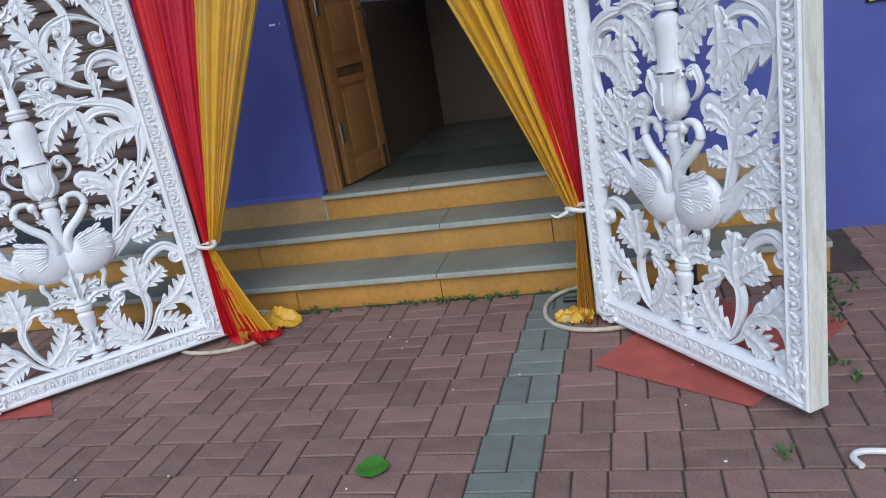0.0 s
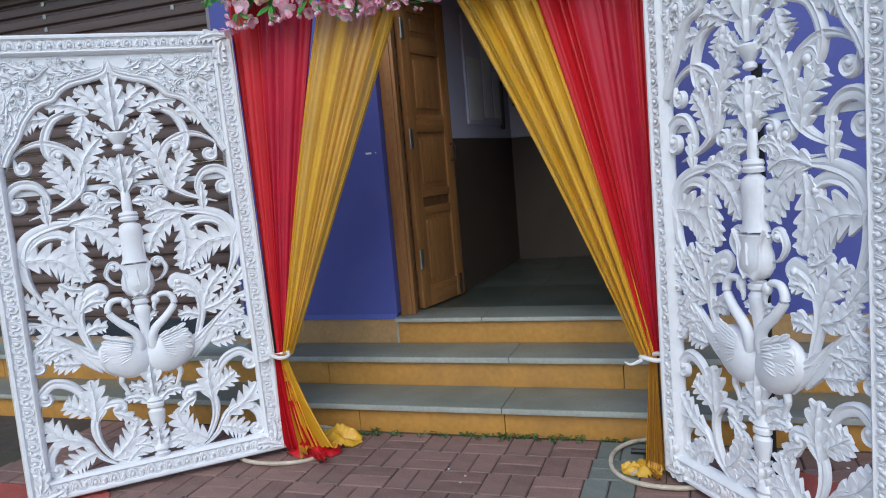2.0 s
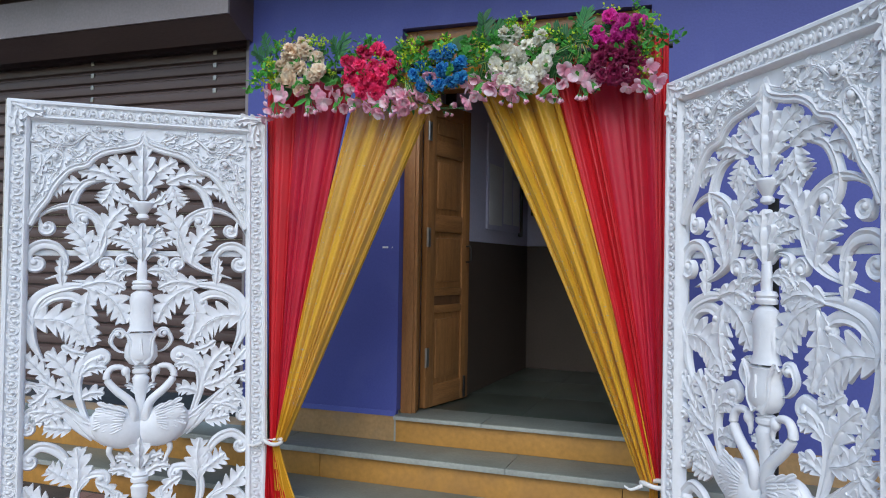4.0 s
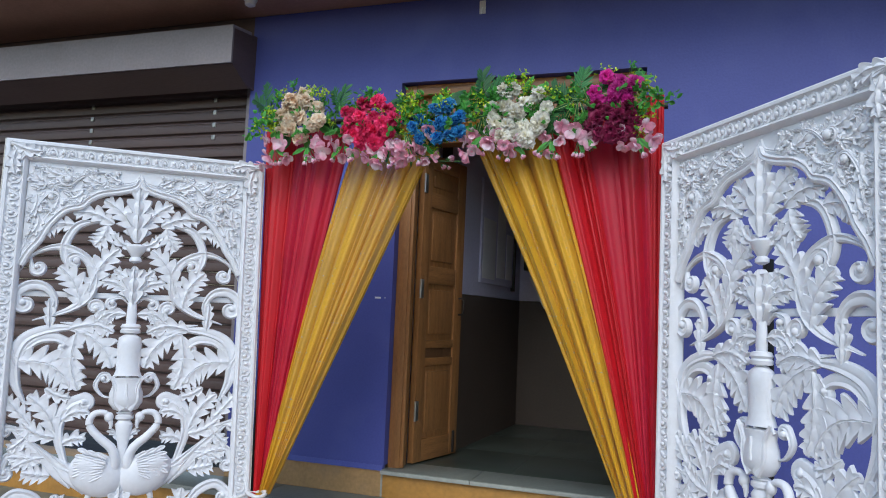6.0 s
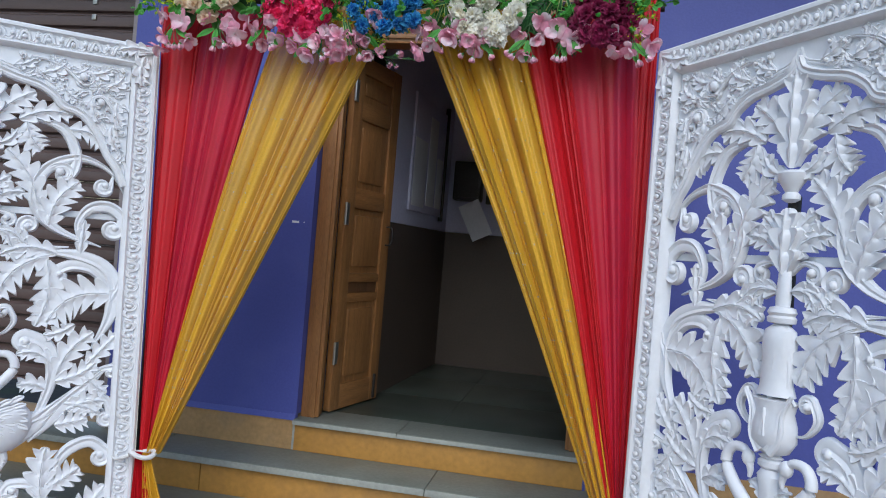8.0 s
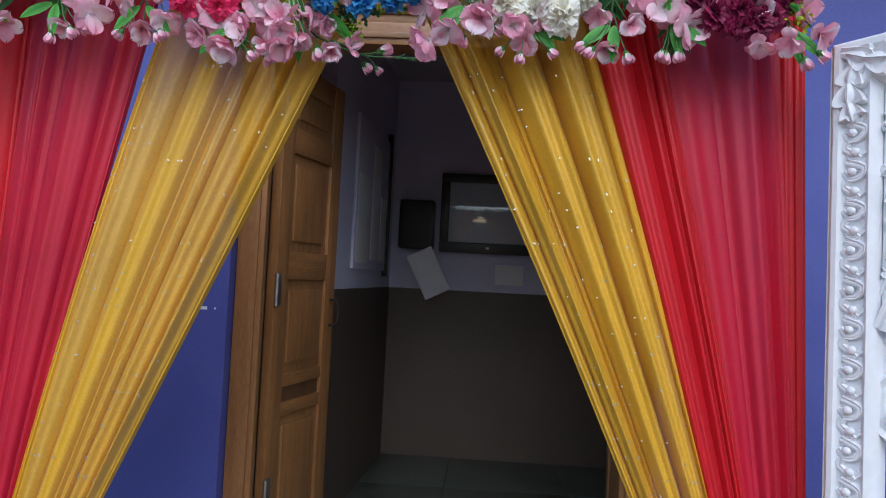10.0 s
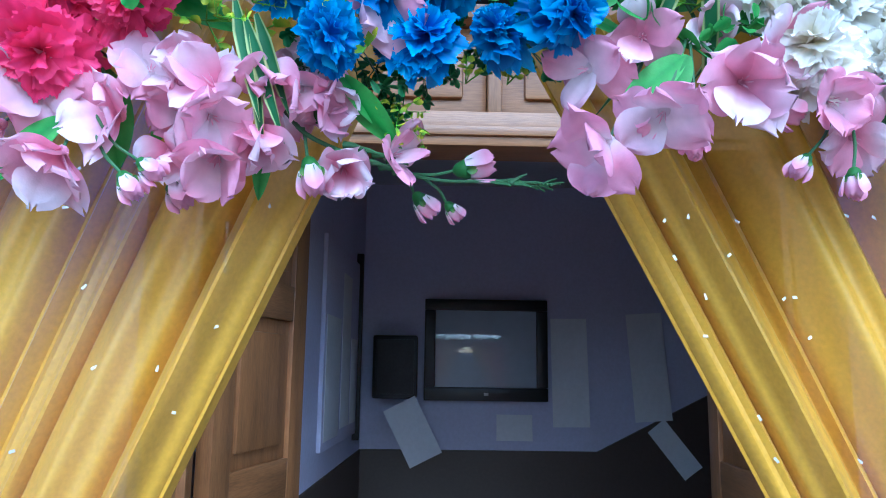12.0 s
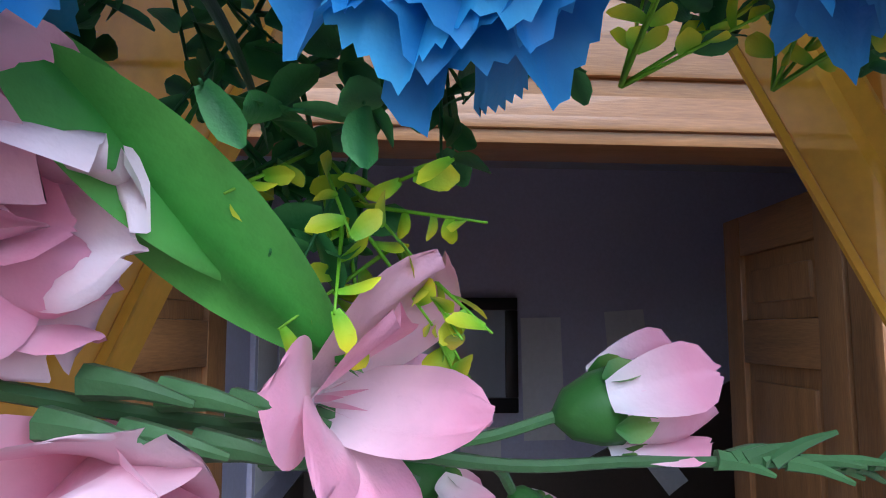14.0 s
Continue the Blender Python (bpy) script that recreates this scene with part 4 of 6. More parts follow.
drape("red satin drape gathered at the arch post", RED, 0.966, 1.13, 1.425, 0.03, 5, 3, y=0.004, edge=0.016, deep_by=1.5)
drape("crimson sheer drape gathered beside the red cloth", CRIMSON, 1.115, 1.40, 1.437, 0.03, 6, 4, y=0.010, edge=0.006, deep_by=1.3)
drape("red satin drape wrapped over the arch post", RED, 1.385, 1.455, 1.45, 0.035, 7, 2, y=0.014, ztop=2.235)


def tail(label, mat, x, lean, seed, spread, top=0.475, foot=0.03):
    """The loose end of a drape below its tie, lying on the paving."""
    rnd = random.Random(seed)
    ph = [rnd.uniform(0, 6.28) for _ in range(4)]
    bm = bmesh.new()
    nu, nv = 48, 30
    grid = []
    for j in range(nv + 1):
        t = j / nv
        row = []
        for i in range(nu + 1):
            u = i / nu - 0.5
            down = min(1, t / 0.78)
            lie = max(0, (t - 0.78) / 0.22)
            w = 0.03 + (spread - 0.03) * down ** 1.2
            wob = math.sin(i * 1.05 + ph[0]) + 0.6 * math.sin(i * 1.9 + ph[1])
            px = x + lean * down + u * w + 0.10 * lie * (0.5 + 0.5 * math.sin(3 * u + ph[2]))
            py = AY - 0.012 - 0.014 * wob * (0.35 + 0.65 * down) - 0.03 * math.sin(math.pi * down * 0.7) + lie * (0.10 * math.sin(4 * u + ph[3]) - 0.02)
            pz = top + (foot - top) * down + lie * (0.016 * wob + 0.012 * math.sin(22 * t + 9 * u))
            row.append(bm.verts.new((px, py, max(0.006, pz))))
        grid.append(row)
    for r0, r1 in zip(grid, grid[1:]):
        for i in range(nu):
            bm.faces.new((r0[i], r0[i + 1], r1[i + 1], r1[i]))
    return tagged(link("drape_tail", bm, mat), label, "curtain", "tails of the drapes")


tail("red drape end bunched on the paving", RED, -0.262, 0.10, 11, 0.20)
tail("yellow drape end bunched on the paving", GOLD, -0.232, 0.135, 12, 0.19, foot=0.045)
tail("yellow drape end bunched on the paving", GOLD, 1.426, -0.012, 13, 0.075)


def bunched(label, mat, x, y, sx, sy, h, seed):
    """A crumpled heap of cloth on the paving."""
    bm = bmesh.new()
    bmesh.ops.create_grid(bm, x_segments=40, y_segments=30, size=1)
    for v in bm.verts:
        r = min(1, math.hypot(v.co.x, v.co.y))
        n = noise.noise((v.co.x * 2.2 + seed, v.co.y * 2.2, 0.3)) + 0.55 * abs(noise.noise((v.co.x * 5.5, v.co.y * 3.2 + seed, 0.9)))
        wob = 1 + 0.22 * noise.noise((math.atan2(v.co.y, v.co.x) * 1.5, seed, 0))
        v.co = (x + v.co.x * sx * wob, y + v.co.y * sy * wob, 0.004 + h * max(0, (1 - r * r)) ** 0.5 * (0.55 + 0.75 * n))
    bad = [f for f in bm.faces if math.hypot((f.calc_center_median().x - x) / sx, (f.calc_center_median().y - y) / sy) > 1.0]
    bmesh.ops.delete(bm, geom=bad, context="FACES")
    return tagged(link("drape_tail", bm, mat), label, "curtain", "tails of the drapes")


bunched("red cloth heap at the foot of the drapes", RED, -0.13, -0.84, 0.135, 0.085, 0.075, 3)
bunched("yellow cloth heap at the foot of the drapes", GOLD, -0.085, -0.71, 0.14, 0.095, 0.075, 5)
bunched("yellow cloth heap at the foot of the drapes", GOLD, 1.365, -0.865, 0.085, 0.055, 0.05, 8)


def tie_band(x, label):
    t = thing("tie_band", label, "ribbon", group="ties of the drapes")
    part("loop", tube([(x + 0.042 * math.cos(q), AY - 0.012 + 0.036 * math.sin(q), 0.472 + 0.006 * math.sin(2 * q)) for q in [math.tau * k / 12 for k in range(13)]], 0.009, 8, 2), WHITE_PLASTIC, t)
    part("bow", tube([(x - 0.035, AY - 0.045, 0.47), (x - 0.075, AY - 0.06, 0.455), (x - 0.10, AY - 0.055, 0.465)], 0.008, 7, 3, 0.003), WHITE_PLASTIC, t)


tie_band(-0.245, "white ribbon tied round the gathered drapes")
tie_band(1.42, "white ribbon tied round the gathered drapes")

# ---- cane hoops and mats ----
def hoop(cx, cy, rx, ry, label):
    h = thing("cane_hoop", label, "hoop", group="cane hoops")
    pts = [(cx + rx * math.cos(q), cy + ry * math.sin(q), 0.011 + 0.004 * math.sin(3 * q)) for q in [math.tau * k / 20 for k in range(20)]]
    part("ring", tube(pts + pts[:1], 0.0095, 8, 3), CANE, h)
    part("cross_stick", tube([(cx - 0.6 * rx, cy - 0.6 * ry, 0.016), (cx + 0.1, cy + 0.75 * ry, 0.016)], 0.007, 7, 3), CANE, h)


hoop(-0.29, -0.78, 0.25, 0.24, "pale bent cane hoop round the drape foot")
hoop(1.47, -0.77, 0.24, 0.25, "pale bent cane hoop round the drape foot")


def floor_mat(name_label, corners):
    bm = bmesh.new()
    a, b, c, d = [Vector(p) for p in corners]
    n = 10
    g = [[bm.verts.new((*(a.lerp(b, i / n).lerp(d.lerp(c, i / n), j / n)), 0.004 + 0.003 * noise.noise((i * 0.5, j * 0.5, 1)))) for i in range(n + 1)] for j in range(n + 1)]
    for j in range(n):
        for i in range(n):
            bm.faces.new((g[j][i], g[j][i + 1], g[j + 1][i + 1], g[j + 1][i]))
    bmesh.ops.solidify(bm, geom=bm.faces[:], thickness=0.005)
    return tagged(link("carpet_mat", bm, MAT_RED), name_label, "mat", "red mats under the screens")


floor_mat("faded red carpet piece under the carved screen", [(1.441, -1.289), (1.93, -1.615), (2.35, -1.05), (1.83, -0.72)])
floor_mat("faded red carpet piece under the carved screen", [(-1.9, -1.36), (-0.85, -1.362), (-0.72, -1.50), (-1.75, -1.62)])

# ---- litter ----
GREEN_LEAF = material("fresh_green_leaf", (0.075, 0.27, 0.035), 0.4, 0.2, 20, 90, 0.1, translucent=0.2)
bm = bmesh.new()
mid = [bm.verts.new((0, -0.055 + 0.11 * k / 8, 0.008 + 0.006 * math.sin(k))) for k in range(9)]
for s in (-1, 1):
    rim = [bm.verts.new((s * 0.052 * math.sin(math.pi * min(1, (k / 8) ** 0.75)) ** 0.8, -0.055 + 0.12 * k / 8, 0.013)) for k in range(9)]
    for k in range(8):
        bm.faces.new((mid[k], mid[k + 1], rim[k + 1], rim[k]) if s > 0 else (mid[k + 1], mid[k], rim[k], rim[k + 1]))
bmesh.ops.remove_doubles(bm, verts=bm.verts, dist=0.0005)
fallen = tagged(link("fallen_leaf", bm, GREEN_LEAF), "fresh green heart-shaped leaf fallen on the paving", "leaf")
fallen.matrix_world = pose(0.79, -1.90, 0, 0, 0, 15)
hook = tagged(link("plastic_hook", tube([(2.14, -1.93, 0.012), (2.13, -1.89, 0.012), (2.16, -1.865, 0.012), (2.24, -1.87, 0.012), (2.30, -1.88, 0.012)], 0.009), WHITE_PLASTIC), "bent white plastic hook lying on the paving", "hook")
rnd = random.Random(77)
for k in range(26):
    x, y = rnd.uniform(-0.9, 2.4), rnd.uniform(-2.05, -0.62)
    bm = bmesh.new()
    bmesh.ops.create_icosphere(bm, subdivisions=1, radius=rnd.uniform(0.003, 0.008))
    for v in bm.verts:
        v.co.z *= 0.4
    ob = tagged(link("scrap", bm, PAPER if k % 3 else CANE), "tiny pale scrap of litter on the paving", "litter", "litter on the paving")
    ob.location = (x, y, 0.002)

# ---- flowers ----
def petal_material(name, inner, outer, rough=0.55, translucent=0.22, start=0.15, end=0.85, by="along", vein=0.16, speck=90):
    m = bpy.data.materials.new(name)
    m.use_nodes = True
    n, l = m.node_tree.nodes, m.node_tree.links
    b = n["Principled BSDF"]
    b.inputs["Roughness"].default_value = rough
    b.inputs["Sheen Weight"].default_value = 0.05
    at = n.new("ShaderNodeAttribute")
    at.attribute_name = by
    rng, mix = n.new("ShaderNodeMapRange"), n.new("ShaderNodeMix")
    rng.inputs["From Min"].default_value, rng.inputs["From Max"].default_value = start, end
    mix.data_type = "RGBA"
    mix.inputs["A"].default_value, mix.inputs["B"].default_value = (*inner, 1), (*outer, 1)
    l.new(at.outputs["Fac"], rng.inputs["Value"])
    l.new(rng.outputs[0], mix.inputs["Factor"])
    co, tx, fx = n.new("ShaderNodeTexCoord"), n.new("ShaderNodeTexNoise"), n.new("ShaderNodeTexNoise")
    tx.inputs["Scale"].default_value, fx.inputs["Scale"].default_value = speck, 600
    info = n.new("ShaderNodeObjectInfo")
    l.new(co.outputs["Object"], tx.inputs["Vector"])
    l.new(co.outputs["Object"], fx.inputs["Vector"])
    add, lev, sc = n.new("ShaderNodeMath"), n.new("ShaderNodeMapRange"), n.new("ShaderNodeVectorMath")
    l.new(tx.outputs["Fac"], add.inputs[0])
    l.new(info.outputs["Random"], add.inputs[1])
    lev.inputs["From Min"].default_value, lev.inputs["From Max"].default_value = 0.2, 1.8
    lev.inputs["To Min"].default_value, lev.inputs["To Max"].default_value = 1 - 1.6 * vein, 1 + 1.4 * vein
    sc.operation = "SCALE"
    l.new(add.outputs[0], lev.inputs["Value"])
    l.new(mix.outputs["Result"], sc.inputs[0])
    l.new(lev.outputs[0], sc.inputs["Scale"])
    l.new(sc.outputs[0], b.inputs["Base Color"])
    bn = n.new("ShaderNodeBump")
    bn.inputs["Strength"].default_value, bn.inputs["Distance"].default_value = 0.25, 0.001
    l.new(fx.outputs["Fac"], bn.inputs["Height"])
    l.new(bn.outputs[0], b.inputs["Normal"])
    tr, ms = n.new("ShaderNodeBsdfTranslucent"), n.new("ShaderNodeMixShader")
    ms.inputs[0].default_value = translucent
    l.new(sc.outputs[0], tr.inputs["Color"])
    l.new(b.outputs[0], ms.inputs[1])
    l.new(tr.outputs[0], ms.inputs[2])
    l.new(ms.outputs[0], n["Material Output"].inputs["Surface"])
    return m


PINK = petal_material("pink_petal", (0.93, 0.82, 0.85), (0.86, 0.38, 0.51), start=0.1, end=0.75)
PINK_PALE = petal_material("pale_pink_petal", (0.82, 0.35, 0.47), (0.93, 0.77, 0.82), start=0.35, end=1.0)
BLUE_PETAL = petal_material("blue_petal", (0.006, 0.11, 0.44), (0.07, 0.43, 0.74), start=0.42, end=1.05, vein=0.25)
ROSE_RED = petal_material("crimson_petal", (0.60, 0.008, 0.07), (0.93, 0.045, 0.20), vein=0.22)
CREAM = petal_material("cream_petal", (0.80, 0.54, 0.33), (0.92, 0.80, 0.62), vein=0.12)
IVORY = petal_material("ivory_petal", (0.76, 0.70, 0.48), (0.90, 0.88, 0.79), vein=0.12)
MAGENTA = petal_material("magenta_petal", (0.40, 0.004, 0.15), (0.80, 0.03, 0.40), vein=0.3)
GREEN = petal_material("green_leaf", (0.045, 0.28, 0.025), (0.13, 0.46, 0.075), by="across", start=0.0, end=1.0, vein=0.25, speck=160)
DARK_GREEN = petal_material("dark_green_leaf", (0.02, 0.13, 0.03), (0.05, 0.22, 0.05), by="across", vein=0.35)
VARIEGATED = petal_material("variegated_leaf", (0.03, 0.16, 0.04), (0.52, 0.62, 0.22), by="across", start=0.62, end=0.8)
LIME = petal_material("lime_filler", (0.20, 0.50, 0.015), (0.68, 0.72, 0.02), vein=0.3)
STEM = petal_material("stem_green", (0.06, 0.16, 0.05), (0.12, 0.26, 0.09), vein=0.2, translucent=0.05)
SEPAL = petal_material("sepal_green", (0.05, 0.20, 0.03), (0.22, 0.36, 0.07), vein=0.15)


def blade(bm, m, length, width, cup=0.2, curl=0.3, ruffle=0.0, teeth=0.0, shape="petal", nu=6, nv=7, twist=0.0, rnd=random, fold=0.0, tone=1.0):
    """One petal or leaf, growing along local x from the origin, its face to local z, put in place by m."""
    la, lc = bm.verts.layers.float.get("along") or bm.verts.layers.float.new("along"), bm.verts.layers.float.get("across") or bm.verts.layers.float.new("across")
    ph = rnd.uniform(0, 6.28)
    rows = []
    for j in range(nv + 1):
        t = j / nv
        if shape == "petal":
            w = width * (0.22 + 0.78 * math.sin(math.pi * min(1, 0.08 + 0.62 * t)) ** 0.9) * (1 if t < 0.66 else math.sqrt(max(0.02, 1 - ((t - 0.66) / 0.352) ** 2)))
        elif shape == "round":
            w = width * (0.20 + 0.80 * min(1, t / 0.55) ** 0.8) * (1 if t < 0.6 else math.sqrt(max(0.03, 1 - ((t - 0.6) / 0.405) ** 2)))
        elif shape == "fan":
            w = width * (0.15 + 0.85 * t ** 0.8)
        elif shape == "lance":
            w = width * max(0.03, math.sin(math.pi * (0.04 + 0.95 * t ** 0.85)) ** 0.8)
        else:
            w = width * max(0.04, min(1, 0.35 + 2.5 * t) * (1 - t ** 3))
        row = []
        for i in range(nu + 1):
            u = 2 * i / nu - 1
            x = length * t
            if shape == "fan":
                x = length * t * (1 - 0.30 * u * u)
            if teeth and j == nv:
                x += teeth * length * (0.6 if i % 2 else -0.6) * rnd.uniform(0.6, 1.4)
            z = cup * w * u * u + ruffle * width * t * t * (math.sin(5.2 * u + ph + 2 * t) + 0.35 * math.sin(13 * u + 2 * ph)) - fold * w * abs(u)
            a = curl * t
            y = w * u
            ca, sa = math.cos(twist * t), math.sin(twist * t)
            y, z = y * ca - z * sa, y * sa + z * ca
            px = math.sin(a) / a * x if abs(a) > 1e-4 else x
            pz = (1 - math.cos(a)) / a * x if abs(a) > 1e-4 else 0
            v = bm.verts.new(m @ Vector((px - z * math.sin(a), y, -pz + z * math.cos(a))))
            v[la], v[lc] = t * tone, abs(u)
            row.append(v)
        rows.append(row)
    for r0, r1 in zip(rows, rows[1:]):
        for i in range(nu):
            bm.faces.new((r0[i], r0[i + 1], r1[i + 1], r1[i]))
    return bm


def ready(name, bm, mat):
    me = bpy.data.meshes.new(name)
    bm.to_mesh(me)
    bm.free()
    me.polygons.foreach_set("use_smooth", [True] * len(me.polygons))
    for one in (mat if isinstance(mat, (list, tuple)) else (mat,)):
        me.materials.append(one)
    return me


def aim(p, d, roll=0.0, s=1.0):
    """A pose at p whose local z looks along d."""
    q = Vector(d).normalized().to_track_quat("Z", "Y").to_matrix().to_4x4()
    return Matrix.Translation(p) @ q @ Matrix.Rotation(roll, 4, "Z") @ Matrix.Scale(s, 4)


def bloom(seed, mat, r, layers=6, teeth=0.04, ruffle=0.17, name="bloom", wide=0.54):
    """A full ruffled flower of radius r that looks along z."""
    rnd = random.Random(seed)
    bm = bmesh.new()
    for k in range(layers):
        f = k / (layers - 1)
        count = round(10 - 5 * f)
        for i in range(count):
            q = math.tau * (i + 0.5 * (k % 2)) / count + rnd.uniform(-0.25, 0.25)
            lift = -0.15 + 1.25 * f + rnd.uniform(-0.45, 0.45)
            m = Matrix.Translation((0, 0, 0.10 * r * k)) @ Matrix.Rotation(q, 4, "Z") @ Matrix.Rotation(-lift, 4, "Y")
            blade(bm, m, r * (1.05 - 0.42 * f) * rnd.uniform(0.78, 1.14), r * wide * (1 - 0.4 * f) * rnd.uniform(0.75, 1.25), rnd.uniform(-0.1, 0.35), rnd.uniform(0.1, 0.9), ruffle * rnd.uniform(0.6, 1.7), teeth, "fan", 26, 6, twist=rnd.uniform(-0.7, 0.7), rnd=rnd, tone=rnd.uniform(0.6, 1.12))
    return ready(name, bm, mat)


def lily(seed, mat, r, open_by=0.75, petals=6, wide=0.50, shape="round"):
    """A trumpet of broad petals that looks along z: the mesh of its throat, then one of each petal."""
    rnd = random.Random(seed)
    out = []
    for i in range(petals):
        bm = bmesh.new()
        q = math.tau * i / petals + rnd.uniform(-0.18, 0.18)
        lift = math.pi / 2 - open_by * rnd.uniform(0.75, 1.2) * (1.0 if i % 2 else 0.65)
        m = Matrix.Translation((0, 0, 0.03 * r * (i % 2))) @ Matrix.Rotation(q, 4, "Z") @ Matrix.Rotation(-lift, 4, "Y")
        blade(bm, m, r * rnd.uniform(0.9, 1.12), r * wide * rnd.uniform(0.9, 1.1), rnd.uniform(-0.15, 0.35), rnd.uniform(-0.3, 1.5), 0.17, 0.004, shape, 12, 12, twist=rnd.uniform(-0.3, 0.3), rnd=rnd, tone=rnd.uniform(0.45, 1.35))
        out.append(ready("petal", bm, mat))
    bm = lathe([(0.03 * r, -0.12 * r), (0.10 * r, -0.05 * r), (0.13 * r, 0.08 * r), (0.08 * r, 0.12 * r)], 8)
    for i in range(5):
        m = Matrix.Rotation(i * 1.3, 4, "Z") @ Matrix.Rotation(-1.35, 4, "Y")
        blade(bm, m, r * 0.4, r * 0.02, 0, 0.1, 0, 0, "lance", 2, 3, rnd=rnd)
    return [ready("throat", bm, mat)] + out


def put_lily(owner, kind, m, label=""):
    head = put("lily", kind[0], owner, m, label)
    for me in kind[1:]:
        new("petal", me).parent = head
    return head


def bud_meshes(seed, r):
    rnd = random.Random(seed)
    bm = bmesh.new()
    la, lc = bm.verts.layers.float.new("along"), bm.verts.layers.float.new("across")
    rings = []
    for k in range(9):
        t = k / 8
        w = r * (0.40 + 0.22 * math.sin(math.pi * t * 0.9)) * (1 if t < 0.75 else 1 - 0.9 * (t - 0.75))
        ring = []
        for i in range(20):
            q = math.tau * i / 20 + 0.5 * t
            ww = w * (1 + 0.10 * t * math.sin(5 * q))
            v = bm.verts.new((ww * math.cos(q), ww * math.sin(q), r * (0.5 + 1.75 * t) + 0.10 * r * t * math.sin(5 * q + 1)))
            v[la] = 0.1 + 0.9 * t
            ring.append(v)
        rings.append(ring)
    for r0, r1 in zip(rings, rings[1:]):
        for i in range(20):
            bm.faces.new((r0[i], r0[(i + 1) % 20], r1[(i + 1) % 20], r1[i]))
    top = bm.verts.new((0, 0, r * 1.95))
    top[la] = 0.8
    for i in range(20):
        bm.faces.new((rings[-1][i], rings[-1][(i + 1) % 20], top))
    for i in range(3):
        m = Matrix.Translation((0, 0, r * 0.7)) @ Matrix.Rotation(math.tau * i / 3 + 0.3, 4, "Z") @ Matrix.Translation((r * 0.52, 0, 0)) @ Matrix.Rotation(-radians(84), 4, "Y")
        blade(bm, m, r * 1.6 * rnd.uniform(0.92, 1.05), r * 0.5, -0.5, 0.12, 0.06, 0.03, "petal", 6, 7, rnd=rnd)
    tip = ready("bud_petals", bm, PINK)
    bm = bmesh.new()
    bm.verts.layers.float.new("along"), bm.verts.layers.float.new("across")
    lathe([(0.10 * r, 0), (0.36 * r, 0.2 * r), (0.52 * r, 0.6 * r), (0.56 * r, 0.9 * r), (0.40 * r, 0.92 * r)], 12, 1.0, bm)
    for i in range(5):
        m = Matrix.Rotation(math.tau * (i + 0.5) / 5, 4, "Z") @ Matrix.Translation((0.57 * r, 0, 0.70 * r)) @ Matrix.Rotation(-radians(89), 4, "Y")
        blade(bm, m, r * 0.62, r * 0.24, -0.5, 0.05, 0, 0, "lance", 4, 4, rnd=rnd)
    return tip, ready("bud_cup", bm, SEPAL)


def leaf_mesh(seed, length, width, mat=None, shape="lance", curl=0.6, cup=0.25, fold=0.0, twist=0.0, ruffle=0.05, nv=12, teeth=0.0):
    bm = bmesh.new()
    blade(bm, Matrix(), length, width, cup, curl, ruffle, teeth, shape, 8, nv, twist, random.Random(seed), fold)
    return ready("leaf", bm, mat or GREEN)


def sprig_mesh(seed, size, leaves=26, mat=None, broad=1.0):
    """A small branching filler of rounded leaflets."""
    rnd = random.Random(seed)
    bm = bmesh.new()
    for b in range(5):
        q, lift = rnd.uniform(0, math.tau), rnd.uniform(0.3, 1.3)
        d = Vector((math.cos(q) * math.cos(lift), math.sin(q) * math.cos(lift), math.sin(lift)))
        for k in range(leaves // 5):
            p = d * size * (0.3 + 0.7 * (k + rnd.random()) / (leaves // 5))
            m = Matrix.Translation(p) @ Euler((rnd.uniform(0, 6.3), rnd.uniform(-1.2, 0.4), rnd.uniform(0, 6.3))).to_matrix().to_4x4()
            blade(bm, m, size * broad * rnd.uniform(0.16, 0.27), size * broad * rnd.uniform(0.055, 0.09), 0.3, 0.3, 0, 0, "petal", 4, 5, rnd=rnd)
        tube([(0, 0, 0), tuple(d * size * 0.5), tuple(d * size)], size * 0.018, 5, 2, size * 0.008, bm)
    return ready("filler_sprig", bm, mat or LIME)


def palm_mesh(seed, length, width):
    rnd = random.Random(seed)
    bm = bmesh.new()
    for k in range(11):
        t = (k + 1) / 12
        for s in (-1, 1):
            ang = s * (1.15 - 0.75 * t)
            m = Matrix.Translation((length * t * 0.82, 0, -0.12 * length * t * t)) @ Matrix.Rotation(ang, 4, "Z") @ Matrix.Rotation(rnd.uniform(-0.15, 0.3), 4, "Y")
            blade(bm, m, width * (0.65 + 0.5 * math.sin(math.pi * t)) * rnd.uniform(0.85, 1.1), width * 0.10, 0.2, 0.5, 0.05, 0, "lance", 2, 5, rnd=rnd)
    tube([(0, 0, 0), (length * 0.5, 0, -0.03 * length), (length * 0.9, 0, -0.1 * length)], 0.0022, 6, 4, 0.001, bm)
    return ready("frond", bm, DARK_GREEN)


def put(name, me, owner, m, label=""):
    ob = new(name, me)
    ob.parent, ob.matrix_basis = owner, m
    if label:
        ob["label"] = label
    return ob


def stem(owner, pts, r=0.002, taper=0.0012):
    bm = tube(pts, r, 7, 5, taper)
    return part("stem", bm, STEM, owner)


